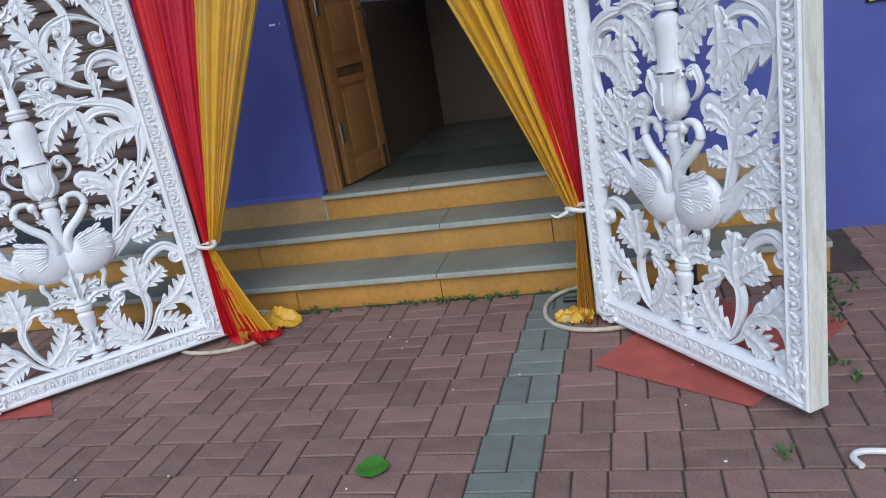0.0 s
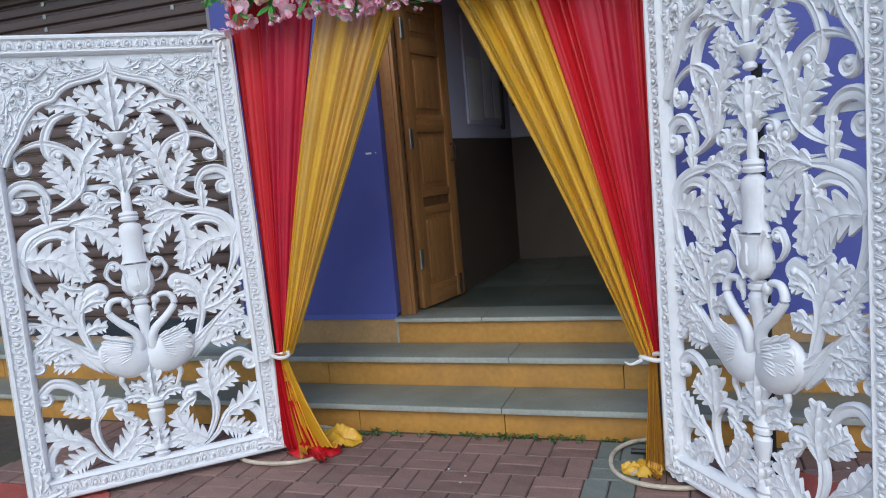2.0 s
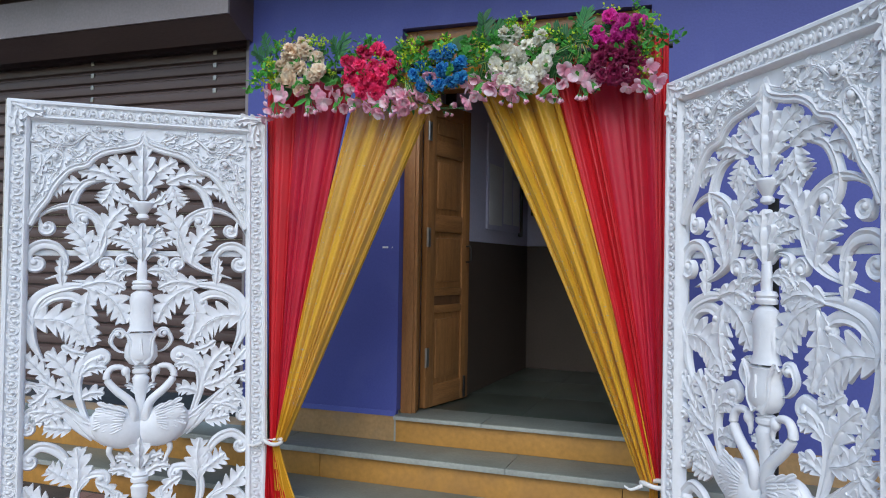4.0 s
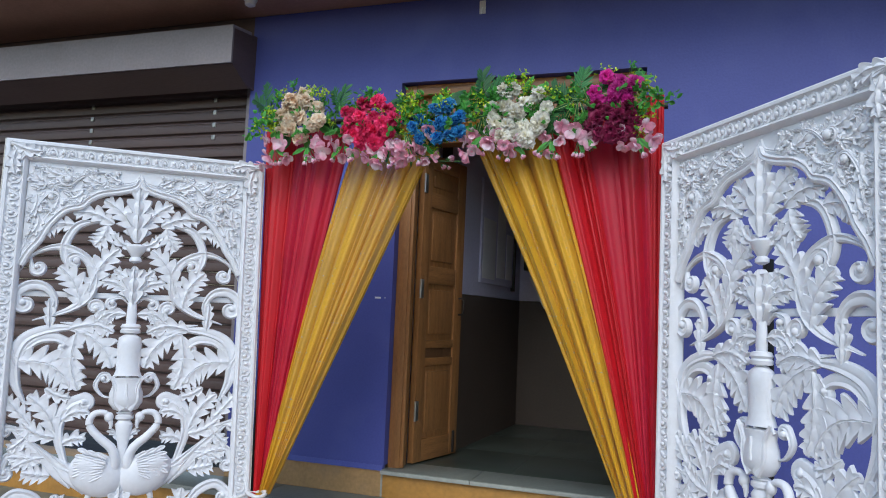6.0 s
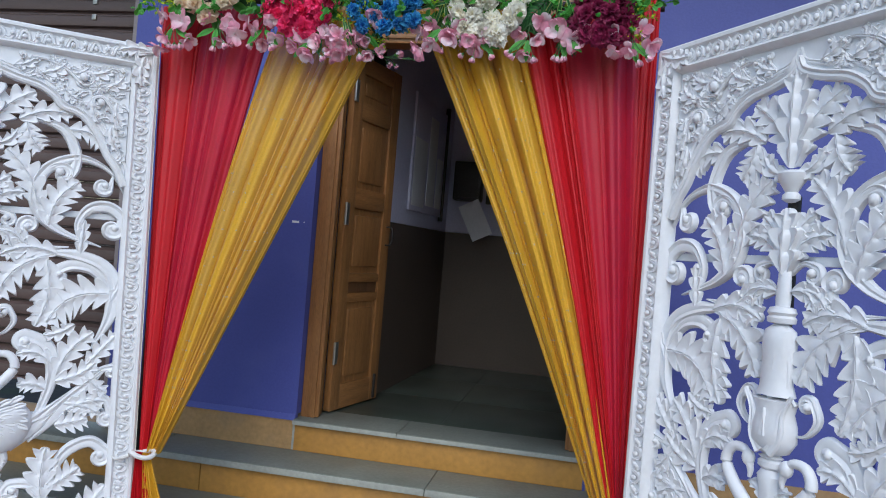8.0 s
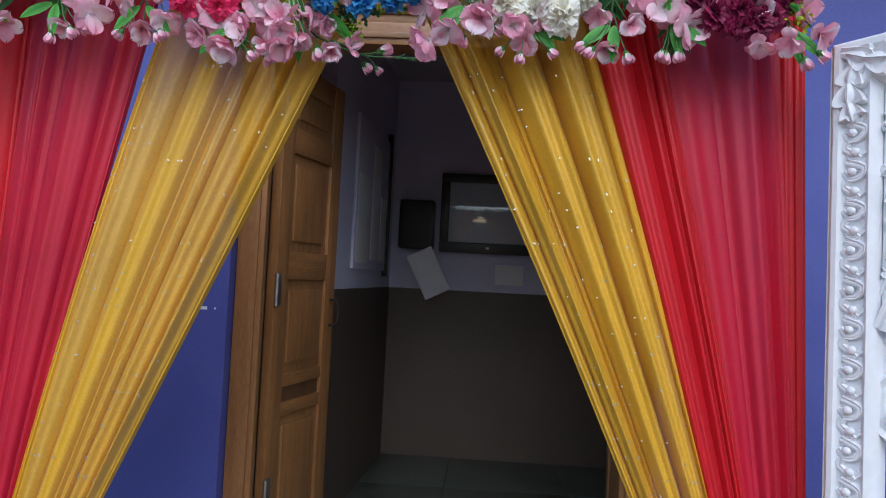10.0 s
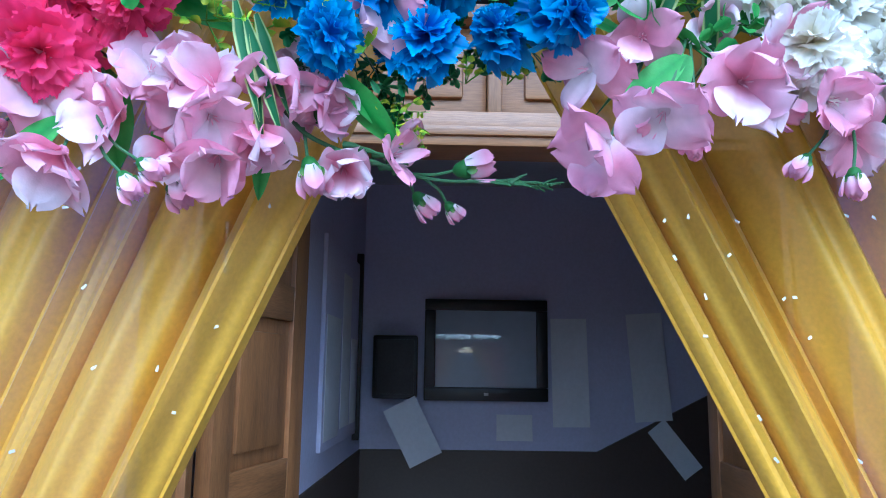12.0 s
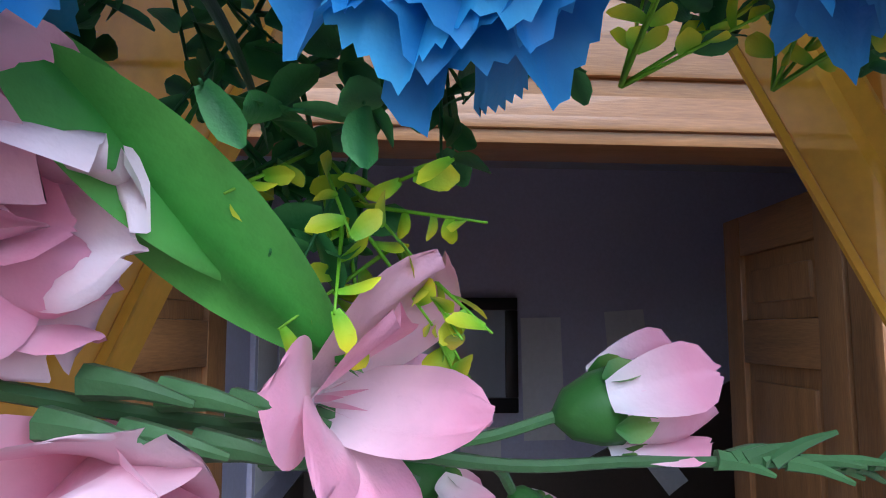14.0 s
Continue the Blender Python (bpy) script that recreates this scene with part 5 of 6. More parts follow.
SPRIGS = [sprig_mesh(k, 0.075) for k in range(3)]
SPRIGS_GREEN = [sprig_mesh(k + 10, 0.08, 25, GREEN, 1.35) for k in range(3)]
DARK_SPRIGS = [sprig_mesh(k + 60, 0.05, 25, DARK_GREEN, 1.2) for k in range(2)]
LEAVES_GREEN = [leaf_mesh(k, 0.085, 0.020, GREEN, curl=0.7, fold=0.25) for k in range(3)]
LEAVES_DARK = [leaf_mesh(k + 5, 0.11, 0.026, DARK_GREEN, curl=0.9, fold=0.25) for k in range(2)]
STRAPS = [leaf_mesh(k + 9, 0.19, 0.0075, VARIEGATED, "strap", curl=1.1 + 0.5 * k, cup=0.5, fold=0.0, twist=0.7) for k in range(3)]
FRONDS = [palm_mesh(k, 0.16, 0.055) for k in range(2)]


def bunch(label, mats, places, r, seed, sprigs=9, leaves=6, kind="bloom", **how):
    """A bunch of blooms with filler round it; places are (x, z) of the blooms."""
    rnd = random.Random(seed)
    cx, cz = sum(p[0] for p in places) / len(places), sum(p[1] for p in places) / len(places)
    b = thing("flower_bunch", label, "flowers", group="flower bunches on the arch", at=Matrix.Translation((cx, AY, cz)))
    kinds = [bloom(seed * 10 + k, mats, r, **how) for k in range(3)]
    base = Vector((0, 0.03, -0.02))
    for x, z in places:
        p = Vector((x - cx + rnd.uniform(-0.008, 0.008), -0.012 - rnd.uniform(0, 0.022), z - cz))
        d = Vector((p.x * 3.2 + rnd.uniform(-0.6, 0.6), -1.0, p.z * 3.0 + rnd.uniform(-0.5, 0.6)))
        put("bloom", rnd.choice(kinds), b, aim(p, d, rnd.uniform(0, 6.28), rnd.uniform(0.82, 1.16)) @ Matrix.Diagonal((1, rnd.uniform(0.78, 1.0), rnd.uniform(0.75, 1.1), 1)))
    stem(b, [tuple(base), (0, 0.0, 0.01), (0.01, -0.02, 0.03)])
    sx = max(abs(p[0] - cx) for p in places) + 0.035
    sz = max(abs(p[1] - cz) for p in places) + 0.03
    for k in range(sprigs):
        q = rnd.uniform(-0.5, math.pi + 0.5)
        p = Vector((sx * math.cos(q) * rnd.uniform(0.25, 1.1), rnd.uniform(-0.03, 0.03), sz * math.sin(q) * rnd.uniform(0.7, 1.05)))
        put("filler_sprig", rnd.choice(SPRIGS if k % 3 else SPRIGS_GREEN), b, aim(p, (p.x * 4, -0.6, p.z * 4 + 0.3), rnd.uniform(0, 6), rnd.uniform(0.55, 0.85)))
    for k in range(leaves):
        q = rnd.uniform(0, math.tau)
        p = Vector((sx * 0.7 * math.cos(q), rnd.uniform(0.0, 0.03), sz * 0.7 * math.sin(q)))
        m = Matrix.Translation(p) @ Euler((rnd.uniform(-1.3, -0.3), -rnd.uniform(-0.3, 0.5), 0)).to_matrix().to_4x4()
        m = Matrix.Translation(p) @ Matrix.Rotation(-q, 4, "Y") @ Matrix.Rotation(radians(70) + rnd.uniform(-0.5, 0.5), 4, "X")
        put("leaf", rnd.choice(LEAVES_GREEN + LEAVES_DARK), b, m @ Matrix.Scale(rnd.uniform(0.8, 1.2), 4))
    return b


def spread(cx, cz, w, h, n, seed):
    rnd = random.Random(seed)
    out = []
    tries = 0
    while len(out) < n and tries < 900:
        tries += 1
        x, z = rnd.uniform(-1, 1), rnd.uniform(-1, 1)
        if x * x + z * z > 1:
            continue
        p = (cx + x * w, cz + z * h)
        gap = 0.046 if tries < 600 else 0.03
        if all((p[0] - q[0]) ** 2 + (p[1] - q[1]) ** 2 > gap**2 for q in out):
            out.append(p)
    return out


bunch("cream and peach artificial flowers with lime filler leaves", CREAM, spread(-0.13, 2.175, 0.11, 0.105, 14, 1), 0.038, 21, 14, 6, teeth=0.04)
bunch("crimson artificial carnations with green filler leaves", ROSE_RED, spread(0.215, 2.125, 0.12, 0.105, 17, 2), 0.039, 22, 12, 6)
blue_spots = [(0.452, 2.05), (0.533, 2.051), (0.585, 2.056), (0.632, 2.070), (0.49, 2.095), (0.455, 2.135), (0.545, 2.11), (0.60, 2.12), (0.52, 2.17), (0.57, 2.185), (0.64, 2.135), (0.425, 2.095)]
bunch("bright blue artificial carnations with lime filler leaves", BLUE_PETAL, blue_spots, 0.033, 23, 13, 5, teeth=0.045, ruffle=0.2, layers=6, wide=0.56)
bunch("ivory white artificial flowers with green filler leaves", IVORY, spread(0.89, 2.135, 0.125, 0.12, 16, 4), 0.039, 24, 14, 6, teeth=0.04)
WINE = petal_material("wine_petal", (0.10, 0.002, 0.025), (0.33, 0.008, 0.085), vein=0.3)
bunch("bright magenta artificial flowers with lime filler leaves", MAGENTA, spread(1.275, 2.215, 0.085, 0.060, 9, 5), 0.036, 25, 9, 3)
bunch("dark wine-red artificial flowers below the magenta ones", WINE, spread(1.265, 2.09, 0.10, 0.070, 15, 6), 0.037, 26, 3, 0)


def filler_thing(label, spots, seed, meshes, name, category, at_y=AY + 0.02):
    rnd = random.Random(seed)
    f = thing(name, label, category, group="greenery on the arch", kind="stuff")
    for x, z, s in spots:
        p = Vector((x, at_y + rnd.uniform(-0.03, 0.02), z))
        put("filler_sprig", rnd.choice(meshes), f, aim(p, (rnd.uniform(-0.5, 0.5), -1, rnd.uniform(0.0, 0.8)), rnd.uniform(0, 6), s))
    return f


filler_thing("lime green artificial filler sprigs between the bunches", [(-0.33 + 0.012 * k, 2.12 + 0.02 * (k % 5), 0.9) for k in range(7)] + [(0.38, 2.16 + 0.02 * k, 0.95) for k in range(4)]
             + [(0.42, 2.10 + 0.03 * k, 0.9) for k in range(4)] + [(0.73, 2.12 + 0.025 * k, 0.9) for k in range(4)] + [(1.09 + 0.02 * k, 2.19, 0.9) for k in range(3)] + [(1.38, 2.10 + 0.025 * k, 0.8) for k in range(5)],
             31, SPRIGS, "filler_greenery", "greenery")
filler_thing("dark green artificial filler sprigs behind the blooms", [(-0.36 + 0.045 * k, 2.10 + 0.05 * ((k * 7) % 3), 1.1) for k in range(41)], 32, SPRIGS_GREEN, "filler_greenery", "greenery", AY + 0.035)


def frond(x, z, tilt, k, s, lean=0.0):
    f = thing("palm_frond", "dark green artificial palm frond above the flowers", "frond", group="palm fronds")
    m = Matrix.Translation((x, AY - 0.01, z)) @ Matrix.Rotation(-radians(tilt), 4, "Y") @ Matrix.Rotation(radians(80 + lean), 4, "X")
    put("frond", FRONDS[k % 2], f, m @ Matrix.Scale(s * 1.15, 4))


for x, z, tilt, k, s in ((-0.28, 2.20, 150, 0, 0.95), (-0.30, 2.24, 115, 1, 0.7), (0.05, 2.18, 80, 0, 0.85), (0.07, 2.19, 120, 1, 0.75), (0.12, 2.17, 45, 1, 0.7), (0.74, 2.17, 100, 0, 1.1), (0.76, 2.2, 70, 1, 0.7),
                         (1.13, 2.15, 140, 0, 1.0), (1.12, 2.17, 80, 1, 0.95), (1.10, 2.17, 225, 0, 1.0), (1.14, 2.13, 280, 1, 0.9), (1.16, 2.2, 30, 0, 0.6), (0.34, 2.17, 75, 1, 0.5)):
    frond(x, z, tilt, k, s)


def straps(label, x, z, leans, seed, y=AY - 0.035):
    rnd = random.Random(seed)
    g = thing("strap_leaves", label, "leaves", group="variegated leaf tufts")
    for k, a in enumerate(leans):
        m = Matrix.Translation((x + 0.01 * k, y + rnd.uniform(-0.008, 0.012), z)) @ Matrix.Rotation(-radians(a), 4, "Y") @ Matrix.Rotation(radians(90) + rnd.uniform(-0.4, 0.4), 4, "X")
        put("leaf", STRAPS[k % 3], g, m @ Matrix.Scale(rnd.uniform(0.75, 1.05), 4))
    return g


straps("cream-edged green strap leaves in a drooping tuft", 1.11, 2.17, (200, 235, 265, 290, 320, 160, 20, 120), 41)
straps("cream-edged green strap leaves in a drooping tuft", 0.735, 2.13, (255, 275, 290, 190, 330), 42)
near = thing("strap_leaves", "cream-edged green strap leaves hanging beside pink lilies", "leaves", group="variegated leaf tufts")
for (x, y, z), (x1, y1, z1), w in (((0.388, -0.872, 2.075), (0.409, -0.87, 1.983), 0.0062), ((0.397, -0.875, 2.06), (0.427, -0.862, 1.968), 0.006), ((0.404, -0.872, 2.065), (0.430, -0.858, 1.989), 0.0055), ((0.402, -0.862, 2.03), (0.411, -0.858, 1.962), 0.005)):
    a, b = Vector((x, y, z)), Vector((x1, y1, z1))
    me = leaf_mesh(int(x * 1000), (b - a).length, w, VARIEGATED, "strap", curl=0.18, cup=0.35, twist=0.35)
    d = (b - a).normalized()
    side = Vector((0, -1, 0))
    zz = (side - d * side.dot(d)).normalized()
    yy = zz.cross(d)
    put("leaf", me, near, Matrix.Translation(a) @ Matrix((d, yy, zz)).transposed().to_4x4())

LILIES = [lily(k, PINK if k % 2 else PINK_PALE, 0.048, 0.45 + 0.10 * k, 5 + k % 3, 0.46) for k in range(8)]
BUD_TIP, BUD_CUP = bud_meshes(3, 0.011)


def bud(owner, base, tip, s=1.0):
    d = Vector(tip) - Vector(base)
    k = d.length / 0.024 * s
    m = aim(base, d, 0.4, k)
    cup = put("bud", BUD_CUP, owner, m, "half-open pink bud with a green cup")
    p = new("bud_petals", BUD_TIP)
    p.parent = cup
    return cup


def oriented_leaf(owner, a, b, w, mat, seed, curl=0.3, fold=0.2, face=(0, -1, 0.2), shape="lance", teeth=0.0, name="leaf"):
    a, b = Vector(a), Vector(b)
    d = (b - a).normalized()
    f = Vector(face)
    zz = (f - d * f.dot(d)).normalized()
    yy = zz.cross(d)
    return put(name, leaf_mesh(seed, (b - a).length, w, mat, shape, curl, 0.12, fold, 0.0, 0.08, 14, teeth), owner, Matrix.Translation(a) @ Matrix((d, yy, zz)).transposed().to_4x4())


def spray(label, x, z, heads, seed, buds=2, y=AY - 0.025):
    """A hanging spray of pink lilies; heads are offsets (x, z)."""
    rnd = random.Random(seed)
    s = thing("lily_spray", label, "flowers", group="pink lily sprays", at=Matrix.Translation((x, y, z)))
    for dx, dz in heads:
        p = Vector((dx, rnd.uniform(-0.012, 0.02), dz))
        d = Vector((dx * 9 + rnd.uniform(-0.7, 0.7), -1.0 + rnd.uniform(-0.2, 0.4), -0.55 + dz * 6 + rnd.uniform(-0.5, 0.4)))
        put_lily(s, rnd.choice(LILIES), aim(p, d, rnd.uniform(0, 6.28), rnd.uniform(0.65, 0.98)))
        stem(s, [(0, 0.03, 0.06), (dx * 0.5, 0.02, dz * 0.4 + 0.03), tuple(p)], 0.0016)
    for k in range(buds):
        q = rnd.uniform(-2.6, -0.5)
        p = Vector((0.065 * math.cos(q), rnd.uniform(-0.01, 0.01), -0.015 + 0.045 * math.sin(q)))
        e = p + Vector((math.cos(q) * 0.026, -0.004, math.sin(q) * 0.026))
        bud(s, p, e, rnd.uniform(0.85, 1.1))
        stem(s, [(0, 0.015, 0.02), tuple(p * 0.6), tuple(p)], 0.0013)
    for k in range(2):
        q = rnd.choice((-2.5, -0.6, -1.3, -1.9)) + rnd.uniform(-0.3, 0.3)
        oriented_leaf(s, (0.01 * math.cos(q), 0.005, -0.005), (0.085 * math.cos(q), -0.012, 0.075 * math.sin(q)), 0.012, GREEN, seed * 3 + k, 0.5)
    return s


for k, (x, z, heads) in enumerate((
        (-0.26, 2.03, [(-0.04, 0.04), (0.03, 0.02), (-0.02, -0.04), (0.05, -0.045), (-0.06, -0.07)]),
        (-0.09, 2.03, [(-0.03, 0.03), (0.04, 0.02), (0.01, -0.04), (0.07, -0.02)]),
        (0.09, 2.03, [(-0.03, 0.0), (0.03, 0.03), (0.05, -0.03), (-0.06, 0.03), (0.0, -0.045)]),
        (0.27, 1.99, [(-0.03, 0.02), (0.03, 0.0), (0.0, -0.035), (0.05, 0.035), (-0.055, -0.01)]),
        (0.74, 2.05, [(-0.078, -0.012), (-0.068, -0.075), (-0.04, 0.01), (0.02, 0.03), (0.03, -0.03), (-0.03, -0.055), (0.06, 0.0)]),
        (0.86, 2.015, [(-0.03, -0.01), (0.03, 0.01), (0.0, -0.03), (0.06, 0.02)]),
        (1.03, 2.02, [(-0.03, 0.02), (0.03, 0.0), (-0.01, -0.04), (0.04, 0.05)]),
        (1.14, 2.03, [(-0.02, 0.02), (0.03, -0.01), (0.06, 0.03)]),
        (1.36, 2.02, [(-0.04, 0.03), (0.03, 0.04), (0.0, -0.03), (0.06, -0.005), (-0.05, -0.03)]))):
    spray("pink artificial lily spray hanging below the bunch", x, z, heads, 50 + k, 3 if k != 3 else 2)

# the spray that hangs into the doorway
tip = thing("lily_spray", "pink lily spray with buds and green spike over the doorway", "flowers", group="pink lily sprays")
stem(tip, [(0.405, -0.835, 2.02), (0.423, -0.835, 2.001), (0.445, -0.83, 1.981), (0.507, -0.80, 1.965), (0.545, -0.795, 1.9585), (0.577, -0.793, 1.9585), (0.625, -0.793, 1.957)], 0.0022, 0.0012)
star = lily(71, PINK, 0.046, 0.62, 7, 0.30, "petal")
put_lily(tip, star, aim((0.502, -0.808, 1.974), (0.85, -0.65, 0.06), 0.4, 0.78), "open pink lily with white throat")
put_lily(tip, lily(72, PINK_PALE, 0.036, 0.55, 6, 0.60), aim((0.466, -0.808, 1.967), (0.15, -0.75, -0.65), 0.2, 0.95))
put_lily(tip, lily(73, PINK, 0.042, 0.55, 6, 0.52), aim((0.368, -0.850, 1.992), (0.45, -0.8, -0.55), 0.9, 1.0))
put_lily(tip, lily(74, PINK_PALE, 0.040, 0.6, 6, 0.5), aim((0.372, -0.85, 2.012), (-0.3, -0.9, 0.35), 0.1, 1.0))
put_lily(tip, lily(75, PINK, 0.042, 0.6, 6), aim((0.375, -0.845, 1.965), (0.0, -0.7, -1), 0.5, 1.0))
put_lily(tip, lily(76, PINK_PALE, 0.036, 0.6, 6), aim((0.452, -0.835, 2.012), (0.8, -0.7, -0.5), 0.0, 0.9))
put_lily(tip, lily(77, PINK, 0.044, 0.6, 5, 0.55), aim((0.498, -0.862, 2.085), (0.3, -1, -0.8), 0.0, 1.0))
put_lily(tip, lily(78, PINK, 0.036, 0.5, 6, 0.55), aim((0.434, -0.838, 2.022), (0.55, -0.6, -0.8), 0.3, 1.0))
put_lily(tip, lily(79, PINK_PALE, 0.036, 0.45, 6, 0.55), aim((0.405, -0.845, 1.985), (0.15, -0.55, -1.0), 0.7, 1.0))
put_lily(tip, lily(80, PINK, 0.034, 0.4, 6, 0.55), aim((0.410, -0.85, 2.03), (0.25, -0.7, -0.7), 0.0, 1.0))
for a, b in (((0.439, -0.83, 2.001), (0.472, -0.832, 1.998)), ((0.556, -0.79, 1.968), (0.590, -0.79, 1.974)), ((0.440, -0.83, 1.967), (0.449, -0.832, 1.937)), ((0.523, -0.765, 1.955), (0.541, -0.76, 1.936)), ((0.551, -0.765, 1.947), (0.564, -0.76, 1.933)), ((0.335, -0.83, 1.95), (0.35, -0.835, 1.925))):
    bud(tip, a, b)
for pts in ([(0.423, -0.835, 2.0), (0.432, -0.832, 2.002), (0.439, -0.83, 2.001)], [(0.520, -0.797, 1.963), (0.54, -0.792, 1.964), (0.556, -0.79, 1.968)], [(0.436, -0.832, 1.99), (0.438, -0.83, 1.98), (0.440, -0.83, 1.967)],
            [(0.515, -0.798, 1.964), (0.52, -0.775, 1.96), (0.523, -0.765, 1.955)], [(0.53, -0.796, 1.961), (0.545, -0.775, 1.955), (0.551, -0.765, 1.947)], [(0.37, -0.84, 1.98), (0.345, -0.83, 1.965), (0.335, -0.83, 1.95)]):
    stem(tip, pts, 0.0014, 0.0014)
rnd = random.Random(88)
for k in range(15):
    f = k / 14
    c = Vector((0.592 + 0.046 * f, -0.793, 1.9585 - 0.002 * f))
    e = c + Vector((0.013, rnd.uniform(-0.006, 0.006), rnd.uniform(-0.006, 0.007)))
    bm = tube([tuple(c), tuple(c.lerp(e, 0.5) + Vector((0, 0, 0.0008))), tuple(e)], 0.0026 - 0.0012 * f, 6, 2, 0.0006)
    part("spike_bract", bm, STEM, tip)
for k in range(9):
    f = k / 8
    c = Vector((0.462 + 0.045 * f, -0.826 + 0.02 * f, 1.976 - 0.010 * f + (0.004 if k % 2 else -0.004)))
    bm = tube([tuple(c), tuple(c + Vector((0.009, -0.002, -0.001))), tuple(c + Vector((0.018, -0.001, -0.004)))], 0.0034, 7, 2, 0.0008)
    part("green_pod", bm, STEM, tip)
oriented_leaf(tip, (0.464, -0.848, 2.028), (0.512, -0.822, 1.974), 0.0125, GREEN, 91, 0.25, 0.22, (-0.5, -1, -0.1), teeth=0.02)
oriented_leaf(tip, (0.462, -0.852, 2.032), (0.500, -0.832, 1.998), 0.010, GREEN, 92, 0.4, 0.3, (0.6, -1, 0.5))
oriented_leaf(tip, (0.405, -0.825, 1.985), (0.396, -0.805, 1.935), 0.008, GREEN, 93, 0.2, 0.2)
oriented_leaf(tip, (0.35, -0.835, 2.03), (0.315, -0.84, 1.975), 0.013, GREEN, 94, 0.4, 0.2)
oriented_leaf(tip, (0.47, -0.85, 2.06), (0.515, -0.838, 2.03), 0.008, DARK_GREEN, 95, 0.8, 0.2, (0.3, -0.4, 1))
oriented_leaf(tip, (0.56, -0.83, 2.10), (0.548, -0.85, 2.062), 0.008, GREEN, 96, 0.4, 0.2)
for k, (x, y, z) in enumerate(((0.485, -0.812, 2.03), (0.50, -0.805, 2.04), (0.515, -0.81, 2.03), (0.49, -0.80, 2.055), (0.53, -0.80, 2.06), (0.56, -0.80, 2.065), (0.59, -0.80, 2.068), (0.62, -0.80, 2.075), (0.47, -0.80, 2.07), (0.45, -0.80, 2.05), (0.545, -0.80, 2.085), (0.605, -0.80, 2.095), (0.43, -0.81, 2.075))):
    put("filler_sprig", DARK_SPRIGS[k % 2], tip, aim((x, y, z), (0.2, -0.5, -0.6), k * 1.3, 0.75))
YELLOW = [sprig_mesh(k + 40, 0.034, 22) for k in range(2)]
for k, (x, y, z) in enumerate(((0.51, -0.812, 2.012), (0.52, -0.81, 2.004), (0.505, -0.815, 2.022), (0.375, -0.872, 2.062), (0.40, -0.87, 2.075), (0.565, -0.815, 2.036), (0.60, -0.81, 2.038))):
    put("filler_sprig", YELLOW[k % 2], tip, aim((x, y, z), (0.3, -0.5, -0.9 if z < 2.03 else 0.4), k, 0.9))

for k, (x, y, z, dx, dy, dz) in enumerate(((0.345, -0.838, 1.998, -0.2, -0.9, -0.3), (0.345, -0.84, 2.03, 0.2, -1, 0.1), (0.415, -0.812, 2.012, 0.3, -0.9, -0.5), (0.335, -0.835, 1.968, 0.1, -0.8, -0.8), (0.425, -0.81, 2.045, 0.5, -0.9, -0.2))):
    put_lily(tip, lily(120 + k, PINK_PALE if k % 2 else PINK, 0.031, 0.7, 5, 0.58), aim((x, y, z), (dx, dy, dz), k * 0.7, 1.0))

# ---- block paving ----
PX, PY = 0.2, 0.193
paving = thing("pavement", "worn red block paving in basket weave with a grey-green band", "pavement", kind="structure")


def paver_mesh(w, d, mat, name):
    bm = bmesh.new()
    g, c, top = 0.0028, 0.004, 0.0
    a = [(-w / 2 + g, -d / 2 + g), (w / 2 - g, -d / 2 + g), (w / 2 - g, d / 2 - g), (-w / 2 + g, d / 2 - g)]
    low = [bm.verts.new((x, y, -0.03)) for x, y in a]
    mid = [bm.verts.new((x, y, top - c)) for x, y in a]
    up = [bm.verts.new((x - math.copysign(c, x), y - math.copysign(c, y), top)) for x, y in a]
    for k in range(4):
        j = (k + 1) % 4
        bm.faces.new((low[k], low[j], mid[j], mid[k]))
        bm.faces.new((mid[k], mid[j], up[j], up[k]))
    bm.faces.new(up)
    me = bpy.data.meshes.new(name)
    bm.to_mesh(me)
    bm.free()
    me.materials.append(mat)
    return me


FLAT = {m.name: paver_mesh(PX, PY / 2, m, "paver") for m in (PAVER, PAVER_GREY)}
TALL = {m.name: paver_mesh(PX / 2, PY, m, "paver") for m in (PAVER, PAVER_GREY)}
rnd = random.Random(5)
spare = {}
count = 0
for i in range(-16, 15):
    for j in range(-13, 10):
        x0, y0 = 1.597 + i * PX, -1.722 + j * PY
        cx, cy = x0 + PX / 2, y0 + PY / 2
        if cy > (-0.58 if cx + 0.05 * cy < RIGHT + 0.1 else 0.02):
            continue
        mat = PAVER_GREY if i == -2 else PAVER
        flat = (i + j) % 2 == 0
        for k in (0, 1):
            x = cx + (0 if flat else (k - 0.5) * PX / 2) + 0.05 * cy
            y = cy + ((k - 0.5) * PY / 2 if flat else 0)
            z, tilt = rnd.uniform(-0.0025, 0.001), (rnd.uniform(-0.6, 0.6), rnd.uniform(-0.6, 0.6), rnd.uniform(-0.8, 0.8))
            me = (FLAT if flat else TALL)[mat.name]
            m = pose(x, y, z, *tilt)
            near = -0.6 < cx - 0.05 < 2.45 and -2.12 < cy < -0.55
            if near and count < 300:
                p = new("paver", me)
                p.parent, p.matrix_basis = paving, m
                count += 1
            else:
                spare.setdefault((flat, mat.name), []).append(m)
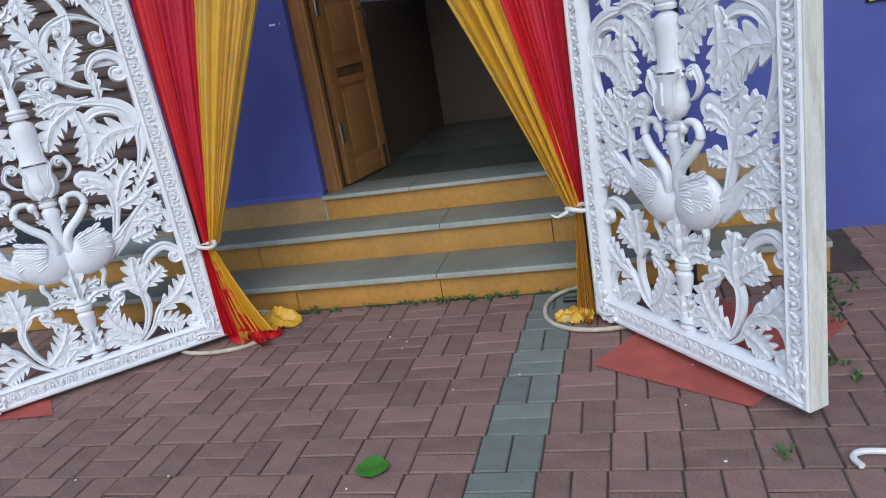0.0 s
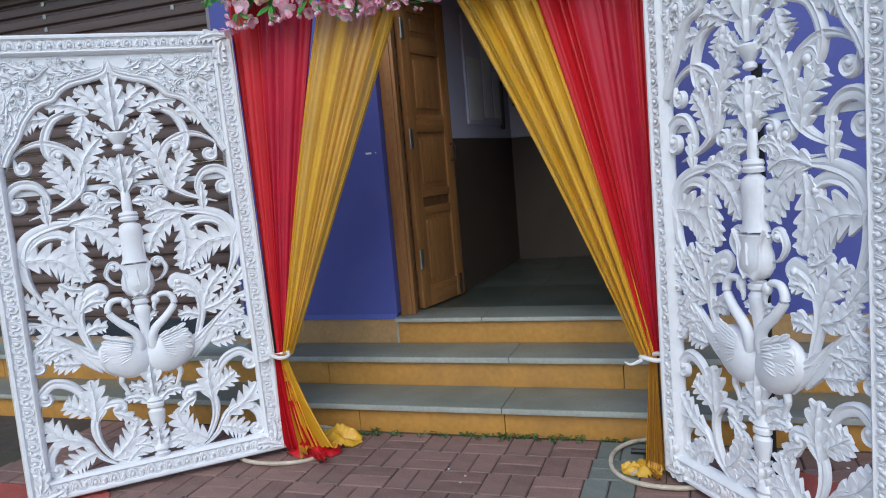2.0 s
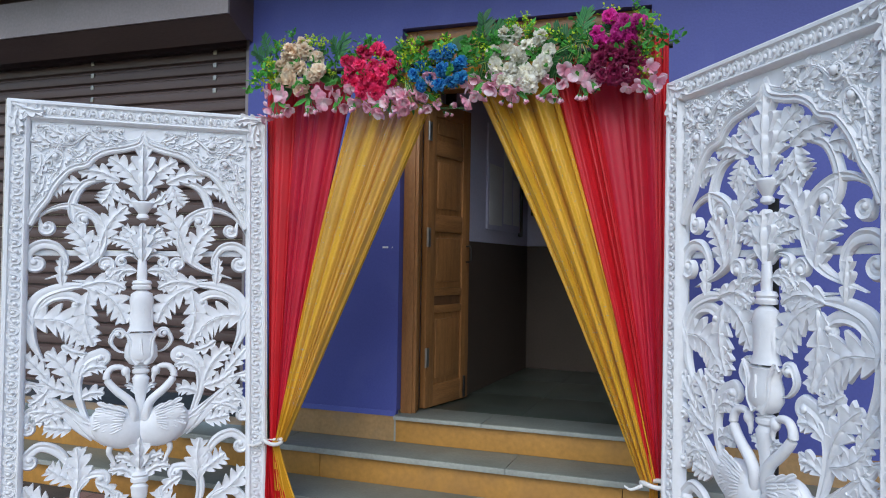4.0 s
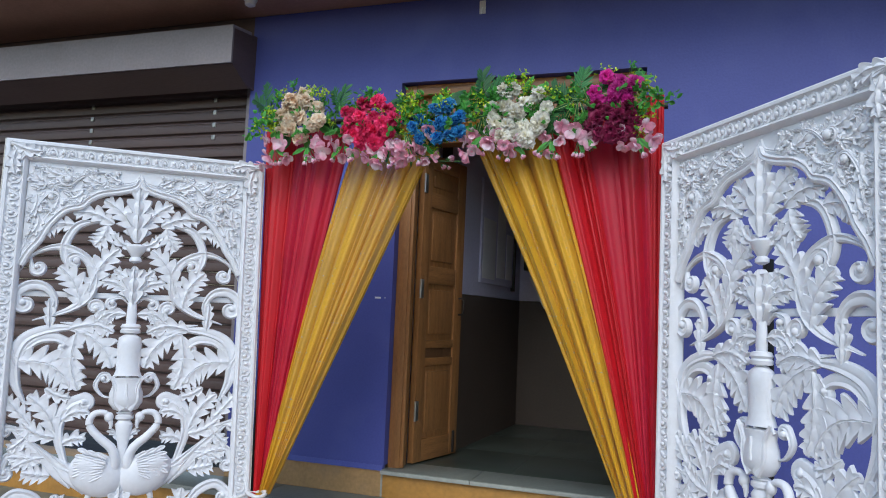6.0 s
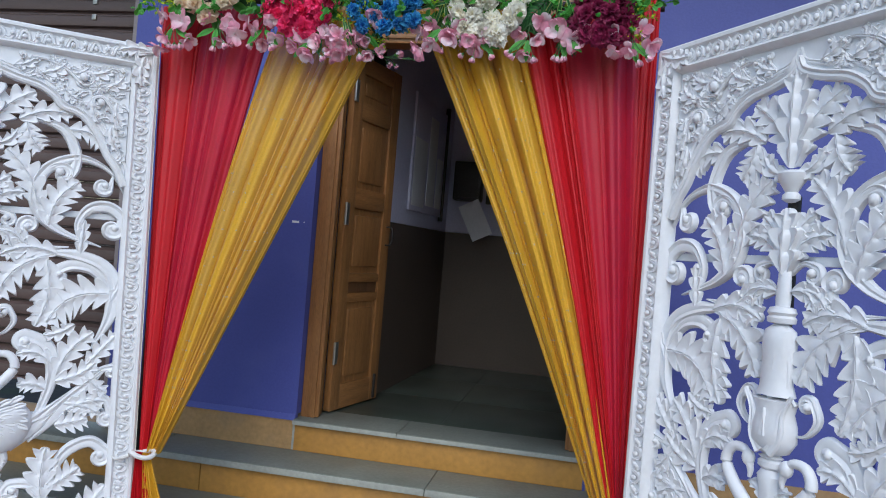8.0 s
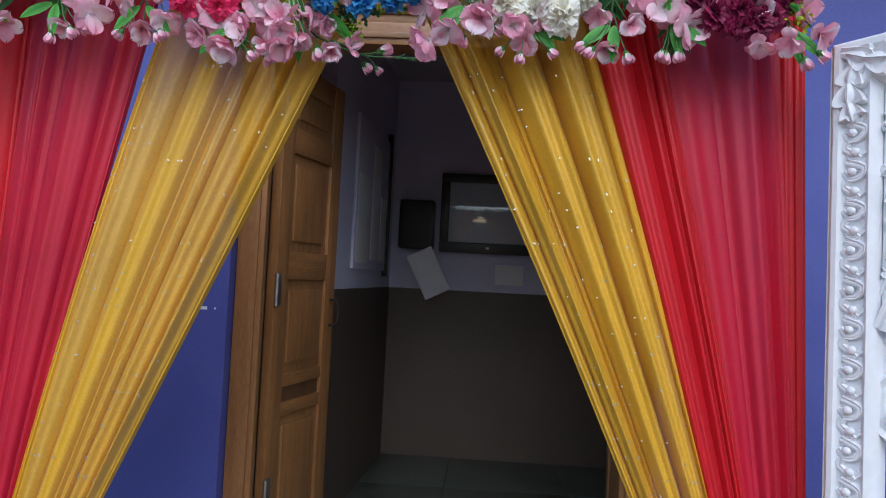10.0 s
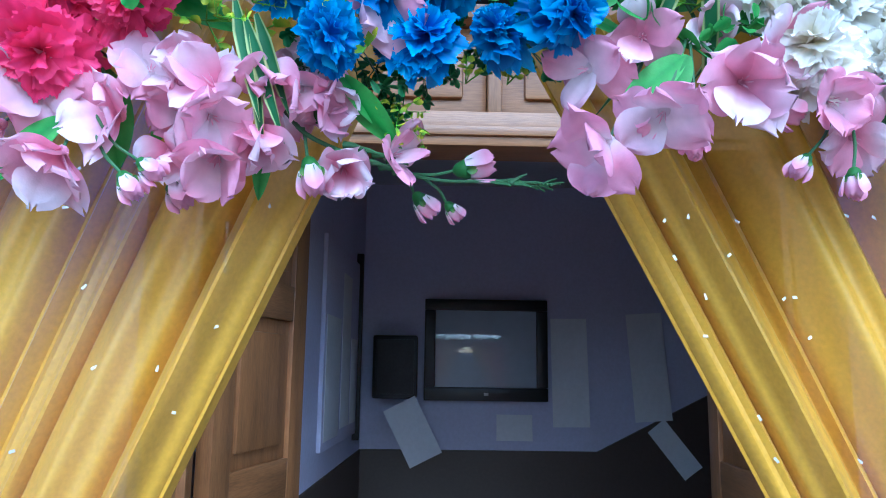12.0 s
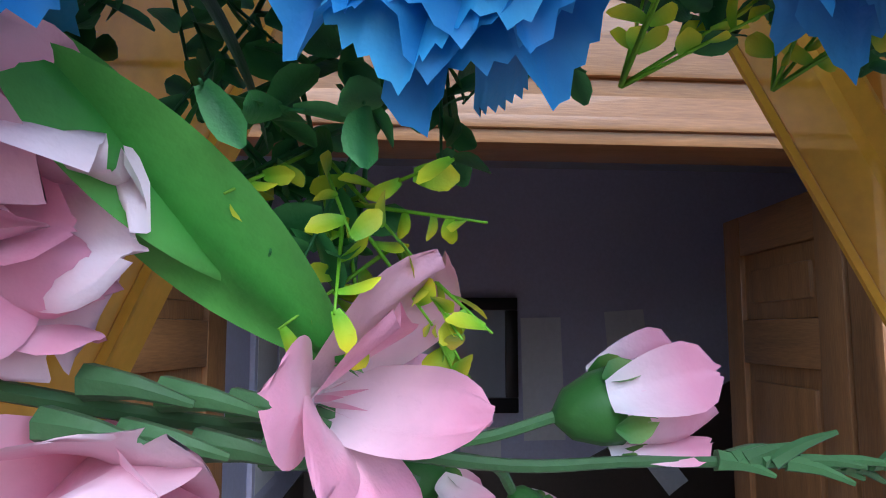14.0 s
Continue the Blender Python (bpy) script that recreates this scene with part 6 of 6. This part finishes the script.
for (flat, name), places in spare.items():
    me0 = (FLAT if flat else TALL)[name]
    vs = [v.co.copy() for v in me0.vertices]
    fs = [tuple(f.vertices) for f in me0.polygons]
    verts, faces = [], []
    for m in places:
        o = len(verts)
        verts += [tuple(m @ v) for v in vs]
        faces += [tuple(o + q for q in f) for f in fs]
    me = bpy.data.meshes.new("far_pavers")
    me.from_pydata(verts, [], faces)
    me.materials.append(PAVER if name == PAVER.name else PAVER_GREY)
    ob = new("far_pavers", me)
    ob.parent = paving
    ob["kind"] = "stuff"

# ---- weeds in the joints ----
WEED = material("weed_green", (0.06, 0.12, 0.03), 0.6, 0.3, 30, 90, 0.1)
bm = bmesh.new()
rnd = random.Random(9)
spots = [(rnd.gauss(0.85, 0.35), -0.555 - abs(rnd.gauss(0, 0.02))) for _ in range(60)] + [(rnd.gauss(0.05, 0.12), -0.60) for _ in range(14)]
spots += [(2.33 + rnd.gauss(0, 0.05), -0.75 + rnd.gauss(0, 0.18)) for _ in range(45)] + [(2.2 + rnd.gauss(0, 0.03), -1.35 + rnd.gauss(0, 0.08)) for _ in range(18)]
spots += [(2.02 + rnd.gauss(0, 0.05), -1.86 + rnd.gauss(0, 0.015)) for _ in range(3)]
for x, y in spots:
    for _ in range(5):
        q, ln = rnd.uniform(0, math.tau), rnd.uniform(0.012, 0.035)
        c = Vector((x + rnd.gauss(0, 0.008), y + rnd.gauss(0, 0.006), -0.003))
        d = Vector((math.cos(q), math.sin(q), 0))
        s = Vector((-d.y, d.x, 0)) * 0.003
        a, b = bm.verts.new(c - s), bm.verts.new(c + s)
        e, f = bm.verts.new(c + d * ln * 0.5 + s * 1.3 + Vector((0, 0, ln * 0.6))), bm.verts.new(c + d * ln * 0.5 - s * 1.3 + Vector((0, 0, ln * 0.6)))
        tip = bm.verts.new(c + d * ln + Vector((0, 0, ln * 0.55)))
        bm.faces.new((a, b, e, f))
        bm.faces.new((f, e, tip))
tagged(link("weeds", bm, WEED), "small green weeds growing in the paving joints", "weeds", kind="stuff")
